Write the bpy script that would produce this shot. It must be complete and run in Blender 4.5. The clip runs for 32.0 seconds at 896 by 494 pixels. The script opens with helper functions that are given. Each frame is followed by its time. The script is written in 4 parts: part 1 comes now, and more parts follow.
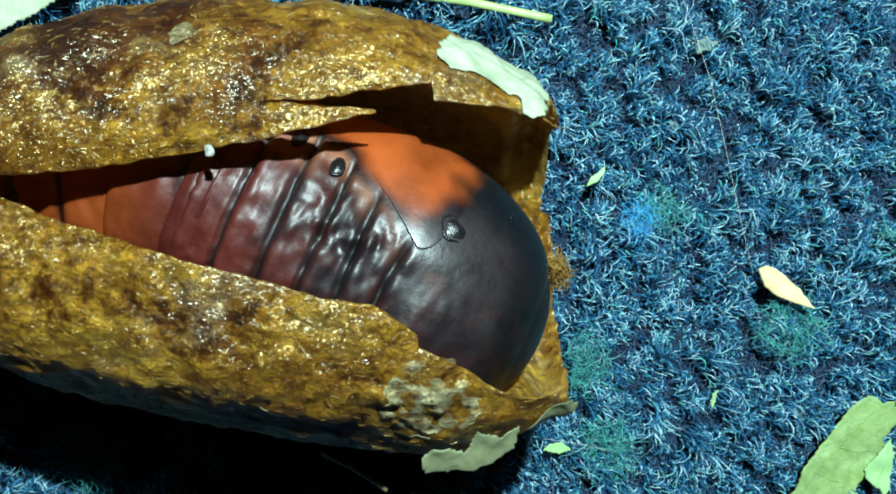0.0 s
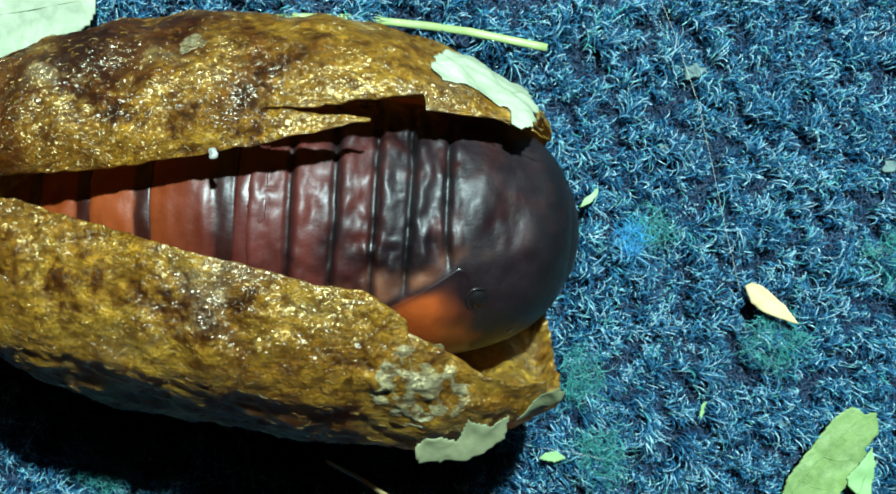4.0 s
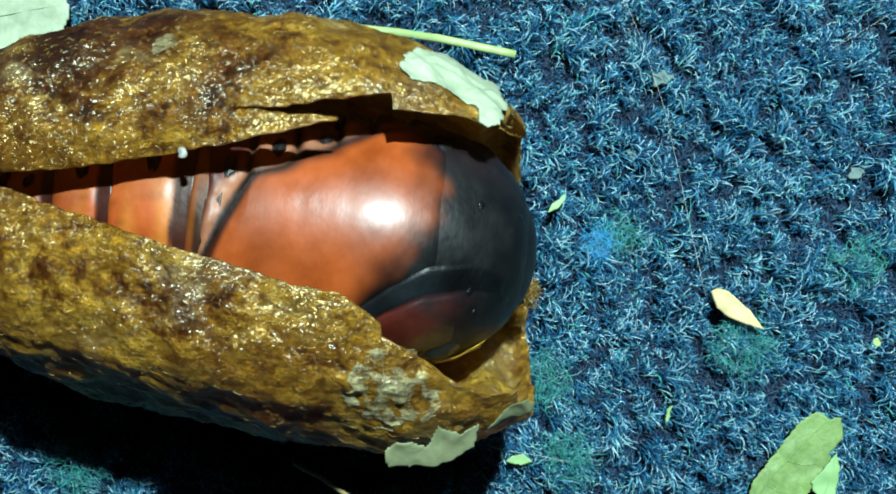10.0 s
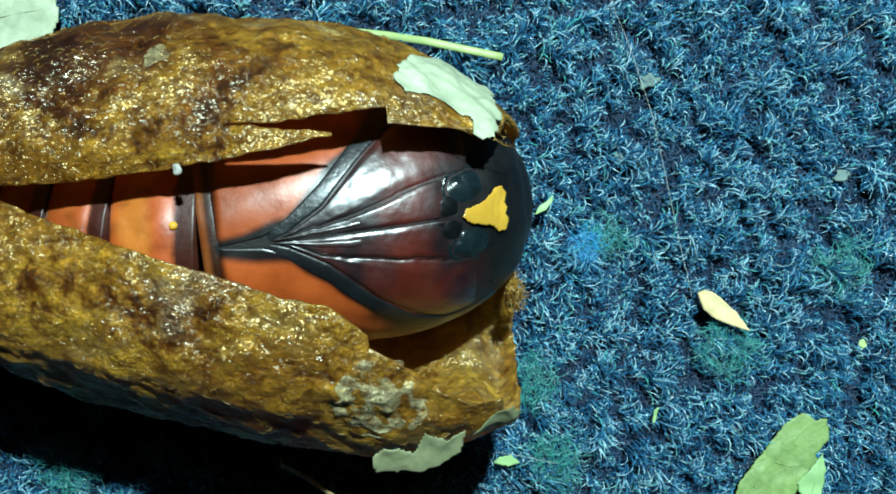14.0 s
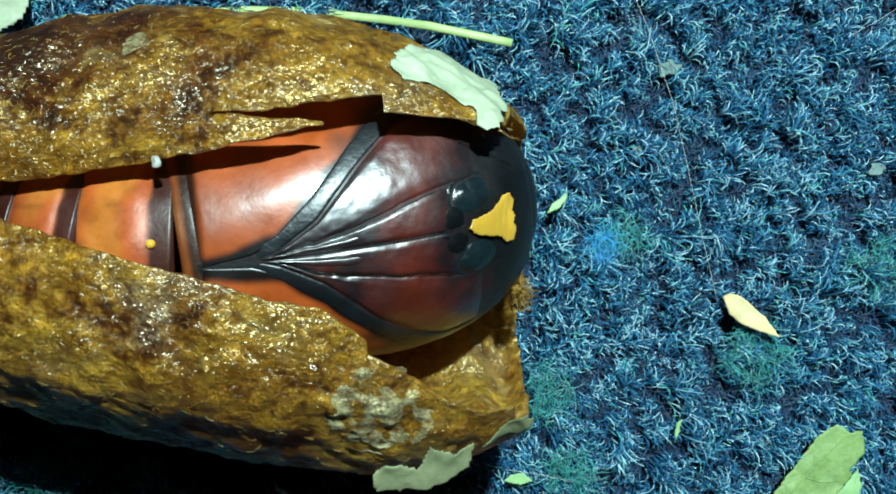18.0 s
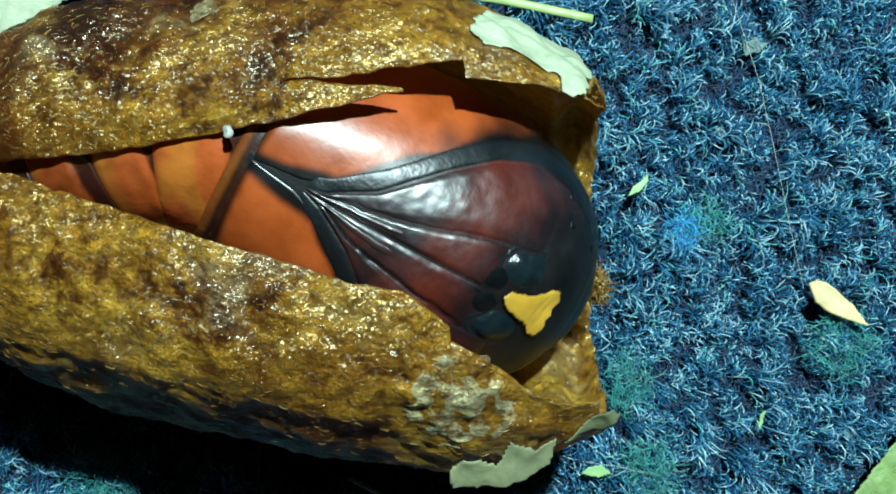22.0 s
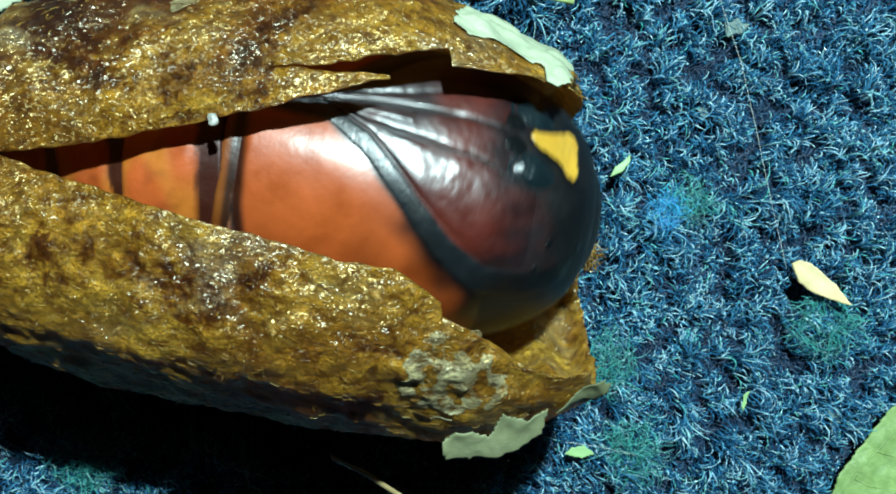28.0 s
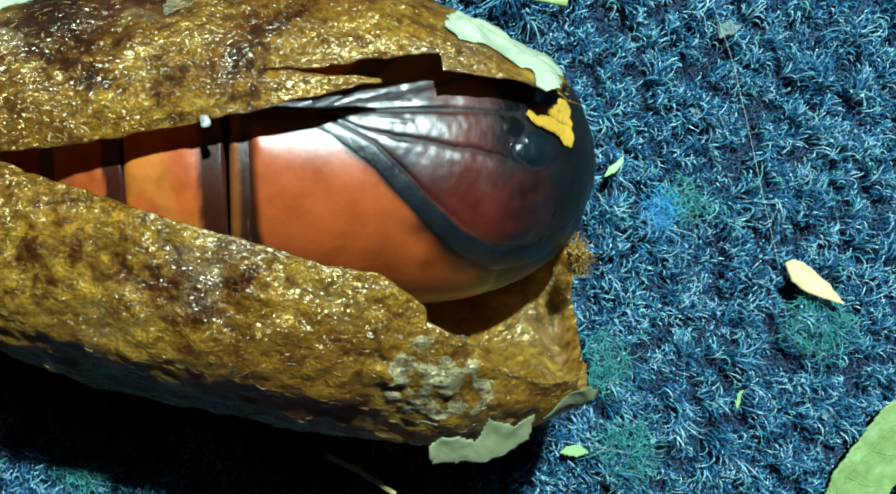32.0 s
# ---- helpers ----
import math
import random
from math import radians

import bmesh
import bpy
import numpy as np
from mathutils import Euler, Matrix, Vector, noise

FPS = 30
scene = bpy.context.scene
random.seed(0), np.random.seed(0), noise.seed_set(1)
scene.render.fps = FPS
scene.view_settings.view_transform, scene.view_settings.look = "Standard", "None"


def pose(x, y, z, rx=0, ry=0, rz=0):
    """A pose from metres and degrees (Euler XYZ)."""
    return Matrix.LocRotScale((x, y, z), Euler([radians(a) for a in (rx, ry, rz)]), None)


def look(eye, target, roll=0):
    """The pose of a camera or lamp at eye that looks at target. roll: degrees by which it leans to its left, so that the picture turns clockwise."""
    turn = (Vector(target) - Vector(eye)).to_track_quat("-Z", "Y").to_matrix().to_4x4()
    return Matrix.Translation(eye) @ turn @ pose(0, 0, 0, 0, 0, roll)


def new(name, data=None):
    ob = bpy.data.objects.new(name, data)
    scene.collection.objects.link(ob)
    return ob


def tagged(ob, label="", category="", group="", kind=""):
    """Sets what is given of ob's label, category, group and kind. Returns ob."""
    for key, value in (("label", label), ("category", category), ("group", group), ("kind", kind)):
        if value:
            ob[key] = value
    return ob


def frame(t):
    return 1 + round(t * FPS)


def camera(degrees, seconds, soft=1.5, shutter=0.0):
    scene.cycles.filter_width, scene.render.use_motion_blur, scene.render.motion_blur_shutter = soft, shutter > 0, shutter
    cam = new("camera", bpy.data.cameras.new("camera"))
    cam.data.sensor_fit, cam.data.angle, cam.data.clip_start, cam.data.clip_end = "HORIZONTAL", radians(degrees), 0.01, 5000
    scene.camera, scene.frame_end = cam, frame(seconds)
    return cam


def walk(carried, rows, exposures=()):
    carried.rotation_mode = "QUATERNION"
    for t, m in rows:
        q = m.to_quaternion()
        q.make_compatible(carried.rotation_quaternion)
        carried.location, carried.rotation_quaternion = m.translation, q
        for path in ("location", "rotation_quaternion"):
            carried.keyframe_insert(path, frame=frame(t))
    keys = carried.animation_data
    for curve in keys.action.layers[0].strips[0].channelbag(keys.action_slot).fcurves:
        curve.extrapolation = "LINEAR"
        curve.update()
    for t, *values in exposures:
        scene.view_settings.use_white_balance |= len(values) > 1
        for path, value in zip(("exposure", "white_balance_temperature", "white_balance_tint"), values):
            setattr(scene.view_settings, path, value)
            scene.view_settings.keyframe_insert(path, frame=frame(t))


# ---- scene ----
MM = 0.001
cam = camera(45, 32.0, soft=1.8, shutter=0.5)
CAMERA_ROWS = [  # seconds, eye in mm, tilt about x, y and z in degrees
    (0, -3.82, -1.07, 73.82, -0.07, -0.68, 0.08),
    (0.5, -3.45, -1.65, 73.86, 0.27, -0.54, 0.08),
    (1, -3.41, -2.24, 73.96, 0.72, -0.57, 0.20),
    (1.5, -3.34, -1.67, 74.10, 0.53, -0.50, 0.18),
    (2, -3.66, -1.20, 74.33, 0.56, -0.41, 0.25),
    (2.5, -3.27, -0.10, 74.75, -0.01, 0.16, 0.26),
    (3, -2.65, 0.18, 77.70, 0.11, 0.38, 0.05),
    (3.5, -2.78, 0.29, 77.52, 0.01, 0.17, 0.02),
    (5.5, -2.00, 0.30, 77.58, -0.31, 0.18, 0.13),
    (6, -1.50, 0.32, 77.84, -0.01, 0.14, 0.19),
    (6.5, -1.19, 0.51, 77.78, -0.16, 0.11, 0.21),
    (7, -1.82, 0.03, 78.33, 0.11, 0.39, 0.39),
    (7.5, -1.74, -0.13, 77.86, 0.05, -0.13, 0.49),
    (8, -1.47, -0.22, 77.97, 0.40, -0.09, 0.53),
    (8.5, -0.74, 0.51, 78.01, -0.10, 0.26, 0.42),
    (9, -0.33, -0.07, 77.85, 0.25, 0.22, 0.18),
    (9.5, -0.40, 0.28, 78.18, 0.08, 0.41, 0.29),
    (10, -0.17, 0.40, 78.23, 0.04, 0.41, 0.28),
    (10.5, -0.16, 0.05, 78.38, 0.22, 0.44, 0.27),
    (11, 0.36, -0.65, 78.44, 0.41, 0.68, 0.24),
    (11.5, 0.44, -0.21, 78.39, 0.05, 0.71, 0.13),
    (12, -0.16, 0.25, 78.25, -0.26, 0.42, 0.06),
    (12.5, 0.11, 0.07, 78.55, -0.17, 0.57, 0.11),
    (13, 0.04, -0.02, 78.28, -0.11, 0.31, 0.17),
    (13.5, 0.39, 0.51, 78.25, -0.10, 0.36, 0.25),
    (14, 0.69, 0.48, 78.56, 0.09, 0.39, 0.27),
    (14.5, 1.14, 0.43, 78.77, 0.06, 0.92, 0.21),
    (16.5, -0.20, 0.91, 72.74, -0.29, 0.17, 0.10),
    (17, -0.84, 0.69, 72.61, -0.10, -0.28, 0.09),
    (17.5, -0.62, 0.92, 72.78, -0.15, -0.14, 0.11),
    (18, -0.68, 1.01, 72.71, -0.24, -0.36, -0.06),
    (18.5, -3.56, 2.35, 73.02, -0.09, -0.13, 0.16),
    (19, -4.82, 0.52, 73.83, 0.42, 0.76, 0.10),
    (19.5, -6.51, -0.31, 72.64, -0.01, -0.50, 0.38),
    (20, -6.53, 0.16, 72.56, -0.38, -0.45, 0.38),
    (20.5, -6.54, 0.59, 72.41, -0.39, -0.78, 0.35),
    (21, -6.88, 1.05, 70.05, -0.86, -1.04, 0.29),
    (21.5, -6.25, 0.81, 70.32, -0.81, -0.51, 0.23),
    (22, -5.94, 0.50, 70.02, -0.71, -0.65, 0.22),
    (22.5, -5.83, 0.14, 70.30, -0.09, -0.52, 0.35),
    (23, -5.74, 0.00, 70.38, -0.16, -0.42, 0.37),
    (23.5, -6.16, -0.97, 70.06, -0.11, -0.53, 0.30),
    (24, -5.90, -1.00, 70.06, -0.03, -0.52, 0.31),
    (24.5, -5.38, -0.39, 70.53, 0.21, -0.16, 0.14),
    (26.5, -5.05, -0.89, 70.25, -0.05, -0.48, 0.14),
    (27, -5.17, -0.82, 69.95, -0.29, -0.75, 0.11),
    (27.5, -4.88, -0.97, 69.95, -0.38, -0.67, 0.17),
    (28, -4.30, -1.46, 70.22, -0.11, -0.22, 0.10),
    (28.5, -4.08, -2.01, 70.28, -0.17, -0.10, 0.05),
    (29, -3.78, -1.83, 70.06, -0.32, -0.07, -0.08),
    (29.5, -4.23, -1.52, 70.08, -0.38, -0.40, 0.00),
    (30, -3.78, -1.87, 70.49, -0.11, 0.13, -0.05),
    (30.5, -3.40, -2.08, 70.48, -0.02, 0.26, -0.09),
    (31, -3.89, -1.63, 70.23, -0.38, -0.35, 0.04),
    (31.5, -4.09, -1.56, 70.23, -0.21, -0.30, -0.00),
    (32, -3.41, -1.87, 70.77, 0.25, 0.24, -0.06),
]
walk(cam, [(t, pose(x * MM, y * MM, z * MM, a, b, c)) for t, x, y, z, a, b, c in CAMERA_ROWS],
     exposures=[(0, 0.12), (3.5, 0.11), (6, 0.07), (9, 0.0), (13, -0.05), (17, -0.07), (22, -0.08), (28, -0.04), (30, 0.0), (32, 0.0)])

# ---- light: one small cool LED torch held over the cocoon, in a dark room ----
world = bpy.data.worlds.new("dark_room_air")
scene.world = world
world.use_nodes = True
world.node_tree.nodes["Background"].inputs["Color"].default_value = (0.35, 0.5, 0.6, 1)
world.node_tree.nodes["Background"].inputs["Strength"].default_value = 0.015
torch_data = bpy.data.lights.new("torch_light", "SPOT")
torch_data.energy = 5.9
torch_data.color = (0.74, 1.0, 1.01)
torch_data.shadow_soft_size = 0.005
torch_data.spot_size = radians(95)
torch_data.spot_blend = 0.6
torch = new("torch_light", torch_data)
torch.matrix_world = look((0.032, 0.103, 0.229), (-0.004, 0.0, 0.006))
scene.view_settings.exposure = 0.0


# ---- materials ----
def material(name):
    m = bpy.data.materials.new(name)
    m.use_nodes = True
    return m, m.node_tree.nodes, m.node_tree.links, m.node_tree.nodes["Principled BSDF"]


def put(nodes, kind, **values):
    n = nodes.new(kind)
    for key, value in values.items():
        n.inputs[key].default_value = value
    return n


def ramp(nodes, links, source, stops):
    r = nodes.new("ShaderNodeValToRGB")
    while len(r.color_ramp.elements) < len(stops):
        r.color_ramp.elements.new(0.5)
    for e, (at, c) in zip(r.color_ramp.elements, stops):
        e.position, e.color = at, (*c, 1)
    links.new(source, r.inputs["Fac"])
    return r.outputs["Color"]


def noise_node(nodes, links, scale, detail=4.0, rough=0.6, stretch=None, warp=0.0):
    co = nodes.new("ShaderNodeTexCoord").outputs["Object"]
    if stretch:
        mp = nodes.new("ShaderNodeMapping")
        mp.inputs["Scale"].default_value = stretch
        links.new(co, mp.inputs["Vector"])
        co = mp.outputs["Vector"]
    n = put(nodes, "ShaderNodeTexNoise", Scale=scale, Detail=detail, Roughness=rough, Distortion=warp)
    links.new(co, n.inputs["Vector"])
    return n.outputs["Fac"]


def mix(nodes, links, fac, a, b, kind="MIX"):
    m = nodes.new("ShaderNodeMix")
    m.data_type, m.blend_type = "RGBA", kind
    for slot, v in ((0, fac), (6, a), (7, b)):
        if isinstance(v, (int, float)):
            m.inputs[slot].default_value = v
        elif isinstance(v, tuple):
            m.inputs[slot].default_value = (*v, 1)
        else:
            links.new(v, m.inputs[slot])
    return m.outputs[2]


def bump(nodes, links, bsdf, layers):
    last = None
    for height, strength, distance in layers:
        b = put(nodes, "ShaderNodeBump", Strength=strength, Distance=distance)
        links.new(height, b.inputs["Height"])
        if last:
            links.new(last, b.inputs["Normal"])
        last = b.outputs["Normal"]
    links.new(last, bsdf.inputs["Normal"])


def facets(n, l, scale, spread, rough, tint):
    """Glassy thread ends, the normal turned this way and that along the fibres."""
    mp = n.new("ShaderNodeMapping")
    mp.inputs["Scale"].default_value = (0.6, 1.0, 1.0)
    mp.inputs["Rotation"].default_value = (0.3, 0.2, scale * 0.0003)
    l.new(n.new("ShaderNodeTexCoord").outputs["Object"], mp.inputs["Vector"])
    grain = put(n, "ShaderNodeTexNoise", Scale=scale, Detail=2.0, Roughness=0.7, Distortion=0.8)
    l.new(mp.outputs["Vector"], grain.inputs["Vector"])
    off = n.new("ShaderNodeVectorMath")
    off.operation = "SUBTRACT"
    off.inputs[1].default_value = (0.5, 0.5, 0.5)
    l.new(grain.outputs["Color"], off.inputs[0])
    grow = n.new("ShaderNodeVectorMath")
    grow.operation = "SCALE"
    grow.inputs["Scale"].default_value = spread
    l.new(off.outputs[0], grow.inputs[0])
    tilt = n.new("ShaderNodeVectorMath")
    l.new(n.new("ShaderNodeNewGeometry").outputs["Normal"], tilt.inputs[0])
    l.new(grow.outputs[0], tilt.inputs[1])
    unit = n.new("ShaderNodeVectorMath")
    unit.operation = "NORMALIZE"
    l.new(tilt.outputs[0], unit.inputs[0])
    shine = put(n, "ShaderNodeBsdfGlossy", Color=(*tint, 1), Roughness=rough)
    l.new(unit.outputs[0], shine.inputs["Normal"])
    return shine.outputs[0]


def silk_material(name, dark, mid, pale, glow, stains=()):
    """Matted, varnished cocoon silk: brown stains, ochre ground, glossy threads; a little light comes through."""
    m, n, l, b = material(name)
    big = noise_node(n, l, 230, 6, 0.7, warp=0.2)
    wide = noise_node(n, l, 105, 4, 0.6, warp=0.8)
    knots = noise_node(n, l, 620, 4, 0.6, stretch=(0.75, 1.0, 1.0), warp=0.9)
    small = noise_node(n, l, 1700, 5, 0.75, stretch=(0.7, 1.0, 1.0), warp=0.4)
    fine = noise_node(n, l, 4600, 3, 0.65, warp=1.2)
    ground = ramp(n, l, big, [(0.34, dark), (0.46, mid), (0.57, mid), (0.70, pale)])
    ground = mix(n, l, 1.0, ground, ramp(n, l, wide, [(0.36, (0.42, 0.27, 0.18)), (0.5, (1, 1, 1)), (0.64, (1.15, 1.30, 1.6))]), "MULTIPLY")
    grain = ramp(n, l, small, [(0.38, (0.34, 0.22, 0.11)), (0.50, (0.95, 0.95, 0.9)), (0.62, (1.6, 1.55, 1.3))])
    colour = mix(n, l, 1.0, ground, grain, "MULTIPLY")
    # thin silvery film over the silk in places
    film = noise_node(n, l, 150, 5, 0.65, stretch=(0.8, 1.1, 1.0), warp=0.5)
    colour = mix(n, l, ramp(n, l, film, [(0.57, (0, 0, 0)), (0.68, (0.38, 0.38, 0.38))]), colour, (0.46, 0.41, 0.27))
    # brown stains, each a ragged spot on the silk (centre and size in mm)
    for x, y, z, size in stains:
        mp = n.new("ShaderNodeMapping")
        mp.inputs["Location"].default_value = (-x / size, -y / size, -z / size)
        mp.inputs["Scale"].default_value = (1000 / size,) * 3
        l.new(n.new("ShaderNodeTexCoord").outputs["Object"], mp.inputs["Vector"])
        spot_at = n.new("ShaderNodeTexGradient")
        spot_at.gradient_type = "SPHERICAL"
        l.new(mp.outputs["Vector"], spot_at.inputs["Vector"])
        ragged = n.new("ShaderNodeMath")
        ragged.operation = "MULTIPLY_ADD"
        l.new(big, ragged.inputs[0])
        ragged.inputs[1].default_value = -2.6
        l.new(spot_at.outputs["Fac"], ragged.inputs[2])
        shift = n.new("ShaderNodeMath")
        shift.operation = "ADD"
        shift.inputs[1].default_value = 1.08
        l.new(ragged.outputs[0], shift.inputs[0])
        inside_it = ramp(n, l, shift.outputs[0], [(0.0, (1, 1, 1)), (0.30, (0.32, 0.18, 0.14))])
        colour = mix(n, l, 1.0, colour, inside_it, "MULTIPLY")
    l.new(mix(n, l, 0.75, colour, ramp(n, l, knots, [(0.36, (0.58, 0.46, 0.34)), (0.52, (1.05, 1.05, 1.02)), (0.66, (1.4, 1.4, 1.3))]), "MULTIPLY"), b.inputs["Base Color"])
    b.inputs["Roughness"].default_value = 0.30
    b.inputs["Specular Tint"].default_value = (1.0, 0.85, 0.55, 1)
    b.inputs["Specular IOR Level"].default_value = 0.35
    bump(n, l, b, [(knots, 0.9, 0.0010), (small, 1.0, 0.00045), (fine, 1.0, 0.00016)])
    # glassy thread facets, each turned its own way, in clusters where the threads lie bare
    glint = facets(n, l, 5200.0, 4.2, 0.32, (1.0, 0.75, 0.33))
    bright = facets(n, l, 4300.0, 4.2, 0.26, (1.0, 0.90, 0.68))
    through_light = put(n, "ShaderNodeBsdfTranslucent", Color=(0.88, 0.50, 0.17, 1))
    blend = put(n, "ShaderNodeMixShader", Fac=glow)
    l.new(b.outputs[0], blend.inputs[1])
    l.new(through_light.outputs[0], blend.inputs[2])
    for layer, bare, share in ((glint, big, 0.19), (bright, film, 0.08)):
        over = n.new("ShaderNodeMixShader")
        l.new(ramp(n, l, bare, [(0.44, (0.05 * share,) * 3), (0.64, (share,) * 3)]), over.inputs["Fac"])
        l.new(blend.outputs[0], over.inputs[1])
        l.new(layer, over.inputs[2])
        blend = over
    l.new(blend.outputs[0], n["Material Output"].inputs["Surface"])
    return m


def chitin_material(name, rough=0.38, wrinkle=0.16, coat=0.24, coat_rough=0.24, spec=0.5):
    """Glossy pupal skin, its colours kept in the mesh."""
    m, n, l, b = material(name)
    at = n.new("ShaderNodeAttribute")
    at.attribute_name = "Col"
    cloud = noise_node(n, l, 420, 4, 0.6)
    fine = noise_node(n, l, 2600, 3, 0.55)
    shade = ramp(n, l, cloud, [(0.3, (0.72, 0.68, 0.66)), (0.55, (1, 1, 1)), (0.75, (1.18, 1.14, 1.08))])
    l.new(mix(n, l, 1.0, at.outputs["Color"], shade, "MULTIPLY"), b.inputs["Base Color"])
    l.new(ramp(n, l, cloud, [(0.3, (rough * 0.8,) * 3), (0.7, (rough * 1.3,) * 3)]), b.inputs["Roughness"])
    b.inputs["Specular IOR Level"].default_value = spec
    b.inputs["Coat Weight"].default_value = coat
    b.inputs["Coat Roughness"].default_value = coat_rough
    b.inputs["Coat IOR"].default_value = 1.6
    bump(n, l, b, [(cloud, wrinkle, 0.00030), (fine, wrinkle * 0.7, 0.00005)])
    return m


def plain_material(name, a, b_col, scale=900, rough=0.5, relief=0.4, spec=0.5, depth=0.0001):
    m, n, l, b = material(name)
    f = noise_node(n, l, scale, 4, 0.65, warp=0.5)
    g = noise_node(n, l, scale * 0.22, 3, 0.6)
    c = mix(n, l, f, a, b_col)
    c = mix(n, l, 1.0, c, ramp(n, l, g, [(0.3, (0.7, 0.72, 0.7)), (0.7, (1.12, 1.1, 1.1))]), "MULTIPLY")
    l.new(c, b.inputs["Base Color"])
    b.inputs["Roughness"].default_value = rough
    b.inputs["Specular IOR Level"].default_value = spec
    bump(n, l, b, [(f, relief, depth)])
    return m


def fibre_material(name, stops, rough=0.35):
    m, n, l, b = material(name)
    g = n.new("ShaderNodeNewGeometry")
    l.new(ramp(n, l, g.outputs["Random Per Island"], stops), b.inputs["Base Color"])
    b.inputs["Roughness"].default_value = rough
    b.inputs["Specular IOR Level"].default_value = 0.8
    return m


SILK = silk_material("cocoon_silk", (0.170, 0.058, 0.007), (0.35, 0.176, 0.018), (0.48, 0.315, 0.095), 0.18, [(-28, 10, 18, 12), (-20, 11, 18, 8), (-9, -9, 17, 5)])
SILK_IN = silk_material("inner_silk", (0.30, 0.13, 0.016), (0.56, 0.31, 0.04), (0.64, 0.42, 0.09), 0.42)
SILK_GREY = silk_material("weathered_silk", (0.26, 0.19, 0.09), (0.47, 0.42, 0.25), (0.64, 0.62, 0.45), 0.2)
FLAKE = plain_material("pale_flake", (0.07, 0.14, 0.14), (0.18, 0.27, 0.25), 1800, 0.6, 0.6)
LEAF_TAN = plain_material("tan_leaf_back", (0.13, 0.15, 0.065), (0.32, 0.35, 0.20), 900, 0.6, 0.5)
CHITIN = chitin_material("pupa_skin")
LEG_SKIN = chitin_material("plum_leg_skin", 0.38, 0.26, 0.5, 0.24, 0.9)
RING_SKIN = chitin_material("abdomen_ring_skin", 0.42, 0.3, 0.10, 0.30)
CHITIN_ROUGH = chitin_material("wrinkled_pupa_skin", 0.49, 0.35, 0.05, 0.3, 0.5)
ANTENNA_SKIN = chitin_material("ribbed_antenna_skin", 0.38, 0.55, 0.15, 0.3)
LEAF_PALE = plain_material("pale_leaf_back", (0.27, 0.33, 0.20), (0.52, 0.60, 0.43), 1400, 0.6, 0.5)
LEAF_GREY = plain_material("grey_leaf_crumb", (0.26, 0.21, 0.08), (0.44, 0.40, 0.20), 1800, 0.55, 0.9, depth=0.0003)
LEAF_GREEN = plain_material("green_leaf", (0.10, 0.20, 0.045), (0.32, 0.46, 0.16), 1500, 0.5, 0.8)
LEAF_LIGHT = plain_material("light_green_leaf", (0.24, 0.46, 0.17), (0.34, 0.55, 0.24), 900, 0.5, 0.4)
STALK = plain_material("grass_stalk_skin", (0.34, 0.50, 0.17), (0.50, 0.62, 0.26), 1500, 0.45, 0.4)
STRAW = plain_material("dry_straw", (0.30, 0.22, 0.09), (0.46, 0.36, 0.17), 1500, 0.5, 0.4)
CREAM = plain_material("cream_husk", (0.62, 0.47, 0.20), (0.78, 0.64, 0.36), 1200, 0.5, 0.4)
FLECK = plain_material("white_fleck", (0.18, 0.18, 0.15), (0.42, 0.42, 0.38), 2500, 0.4, 0.6)
YELLOW = plain_material("yellow_face_skin", (0.40, 0.13, 0.006), (0.82, 0.55, 0.07), 420, 0.28, 0.7, depth=0.0002)
EYE = plain_material("eye_chitin", (0.002, 0.004, 0.005), (0.012, 0.026, 0.032), 800, 0.24, 0.9, depth=0.0002)
BLACK = plain_material("black_chitin", (0.0018, 0.0024, 0.003), (0.005, 0.007, 0.008), 1500, 0.28, 0.35)
DULL_BLACK = plain_material("dull_black_chitin", (0.006, 0.005, 0.006), (0.012, 0.011, 0.012), 1800, 0.35, 0.6)
# backing toned near black: the hollows' shade is put into its colour
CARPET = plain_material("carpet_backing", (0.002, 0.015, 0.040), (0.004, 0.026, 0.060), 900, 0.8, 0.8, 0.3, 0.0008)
PILE = fibre_material("carpet_fibre", [(0.0, (0.006, 0.044, 0.110)), (0.4, (0.019, 0.122, 0.250)), (0.70, (0.070, 0.29, 0.46)), (0.88, (0.44, 0.70, 0.80)), (1.0, (0.06, 0.45, 0.40))], 0.20)
# same pile, its colour darkened for the shade down between tufts
SHADE_UNDER_PILE = fibre_material("shade_toned_carpet_fibre", [(0.0, (0.002, 0.016, 0.050)), (0.7, (0.006, 0.045, 0.115)), (1.0, (0.016, 0.085, 0.165))], 0.5)
BLUE = fibre_material("bright_blue_fibre", [(0.0, (0.01, 0.17, 0.48)), (1.0, (0.04, 0.50, 0.80))])
TEAL = fibre_material("teal_green_fibre", [(0.0, (0.015, 0.17, 0.17)), (1.0, (0.06, 0.40, 0.36))])
HAIR = fibre_material("pale_hair", [(0.0, (0.35, 0.40, 0.36)), (1.0, (0.60, 0.62, 0.55))])
SILK_THREAD = fibre_material("golden_silk_thread", [(0.0, (0.12, 0.05, 0.008)), (0.5, (0.30, 0.15, 0.02)), (0.9, (0.40, 0.25, 0.06)), (1.0, (0.50, 0.38, 0.15))], 0.14)
WALL = plain_material("plain_wall_paint", (0.30, 0.30, 0.29), (0.36, 0.36, 0.34), 6, 0.8, 0.1)


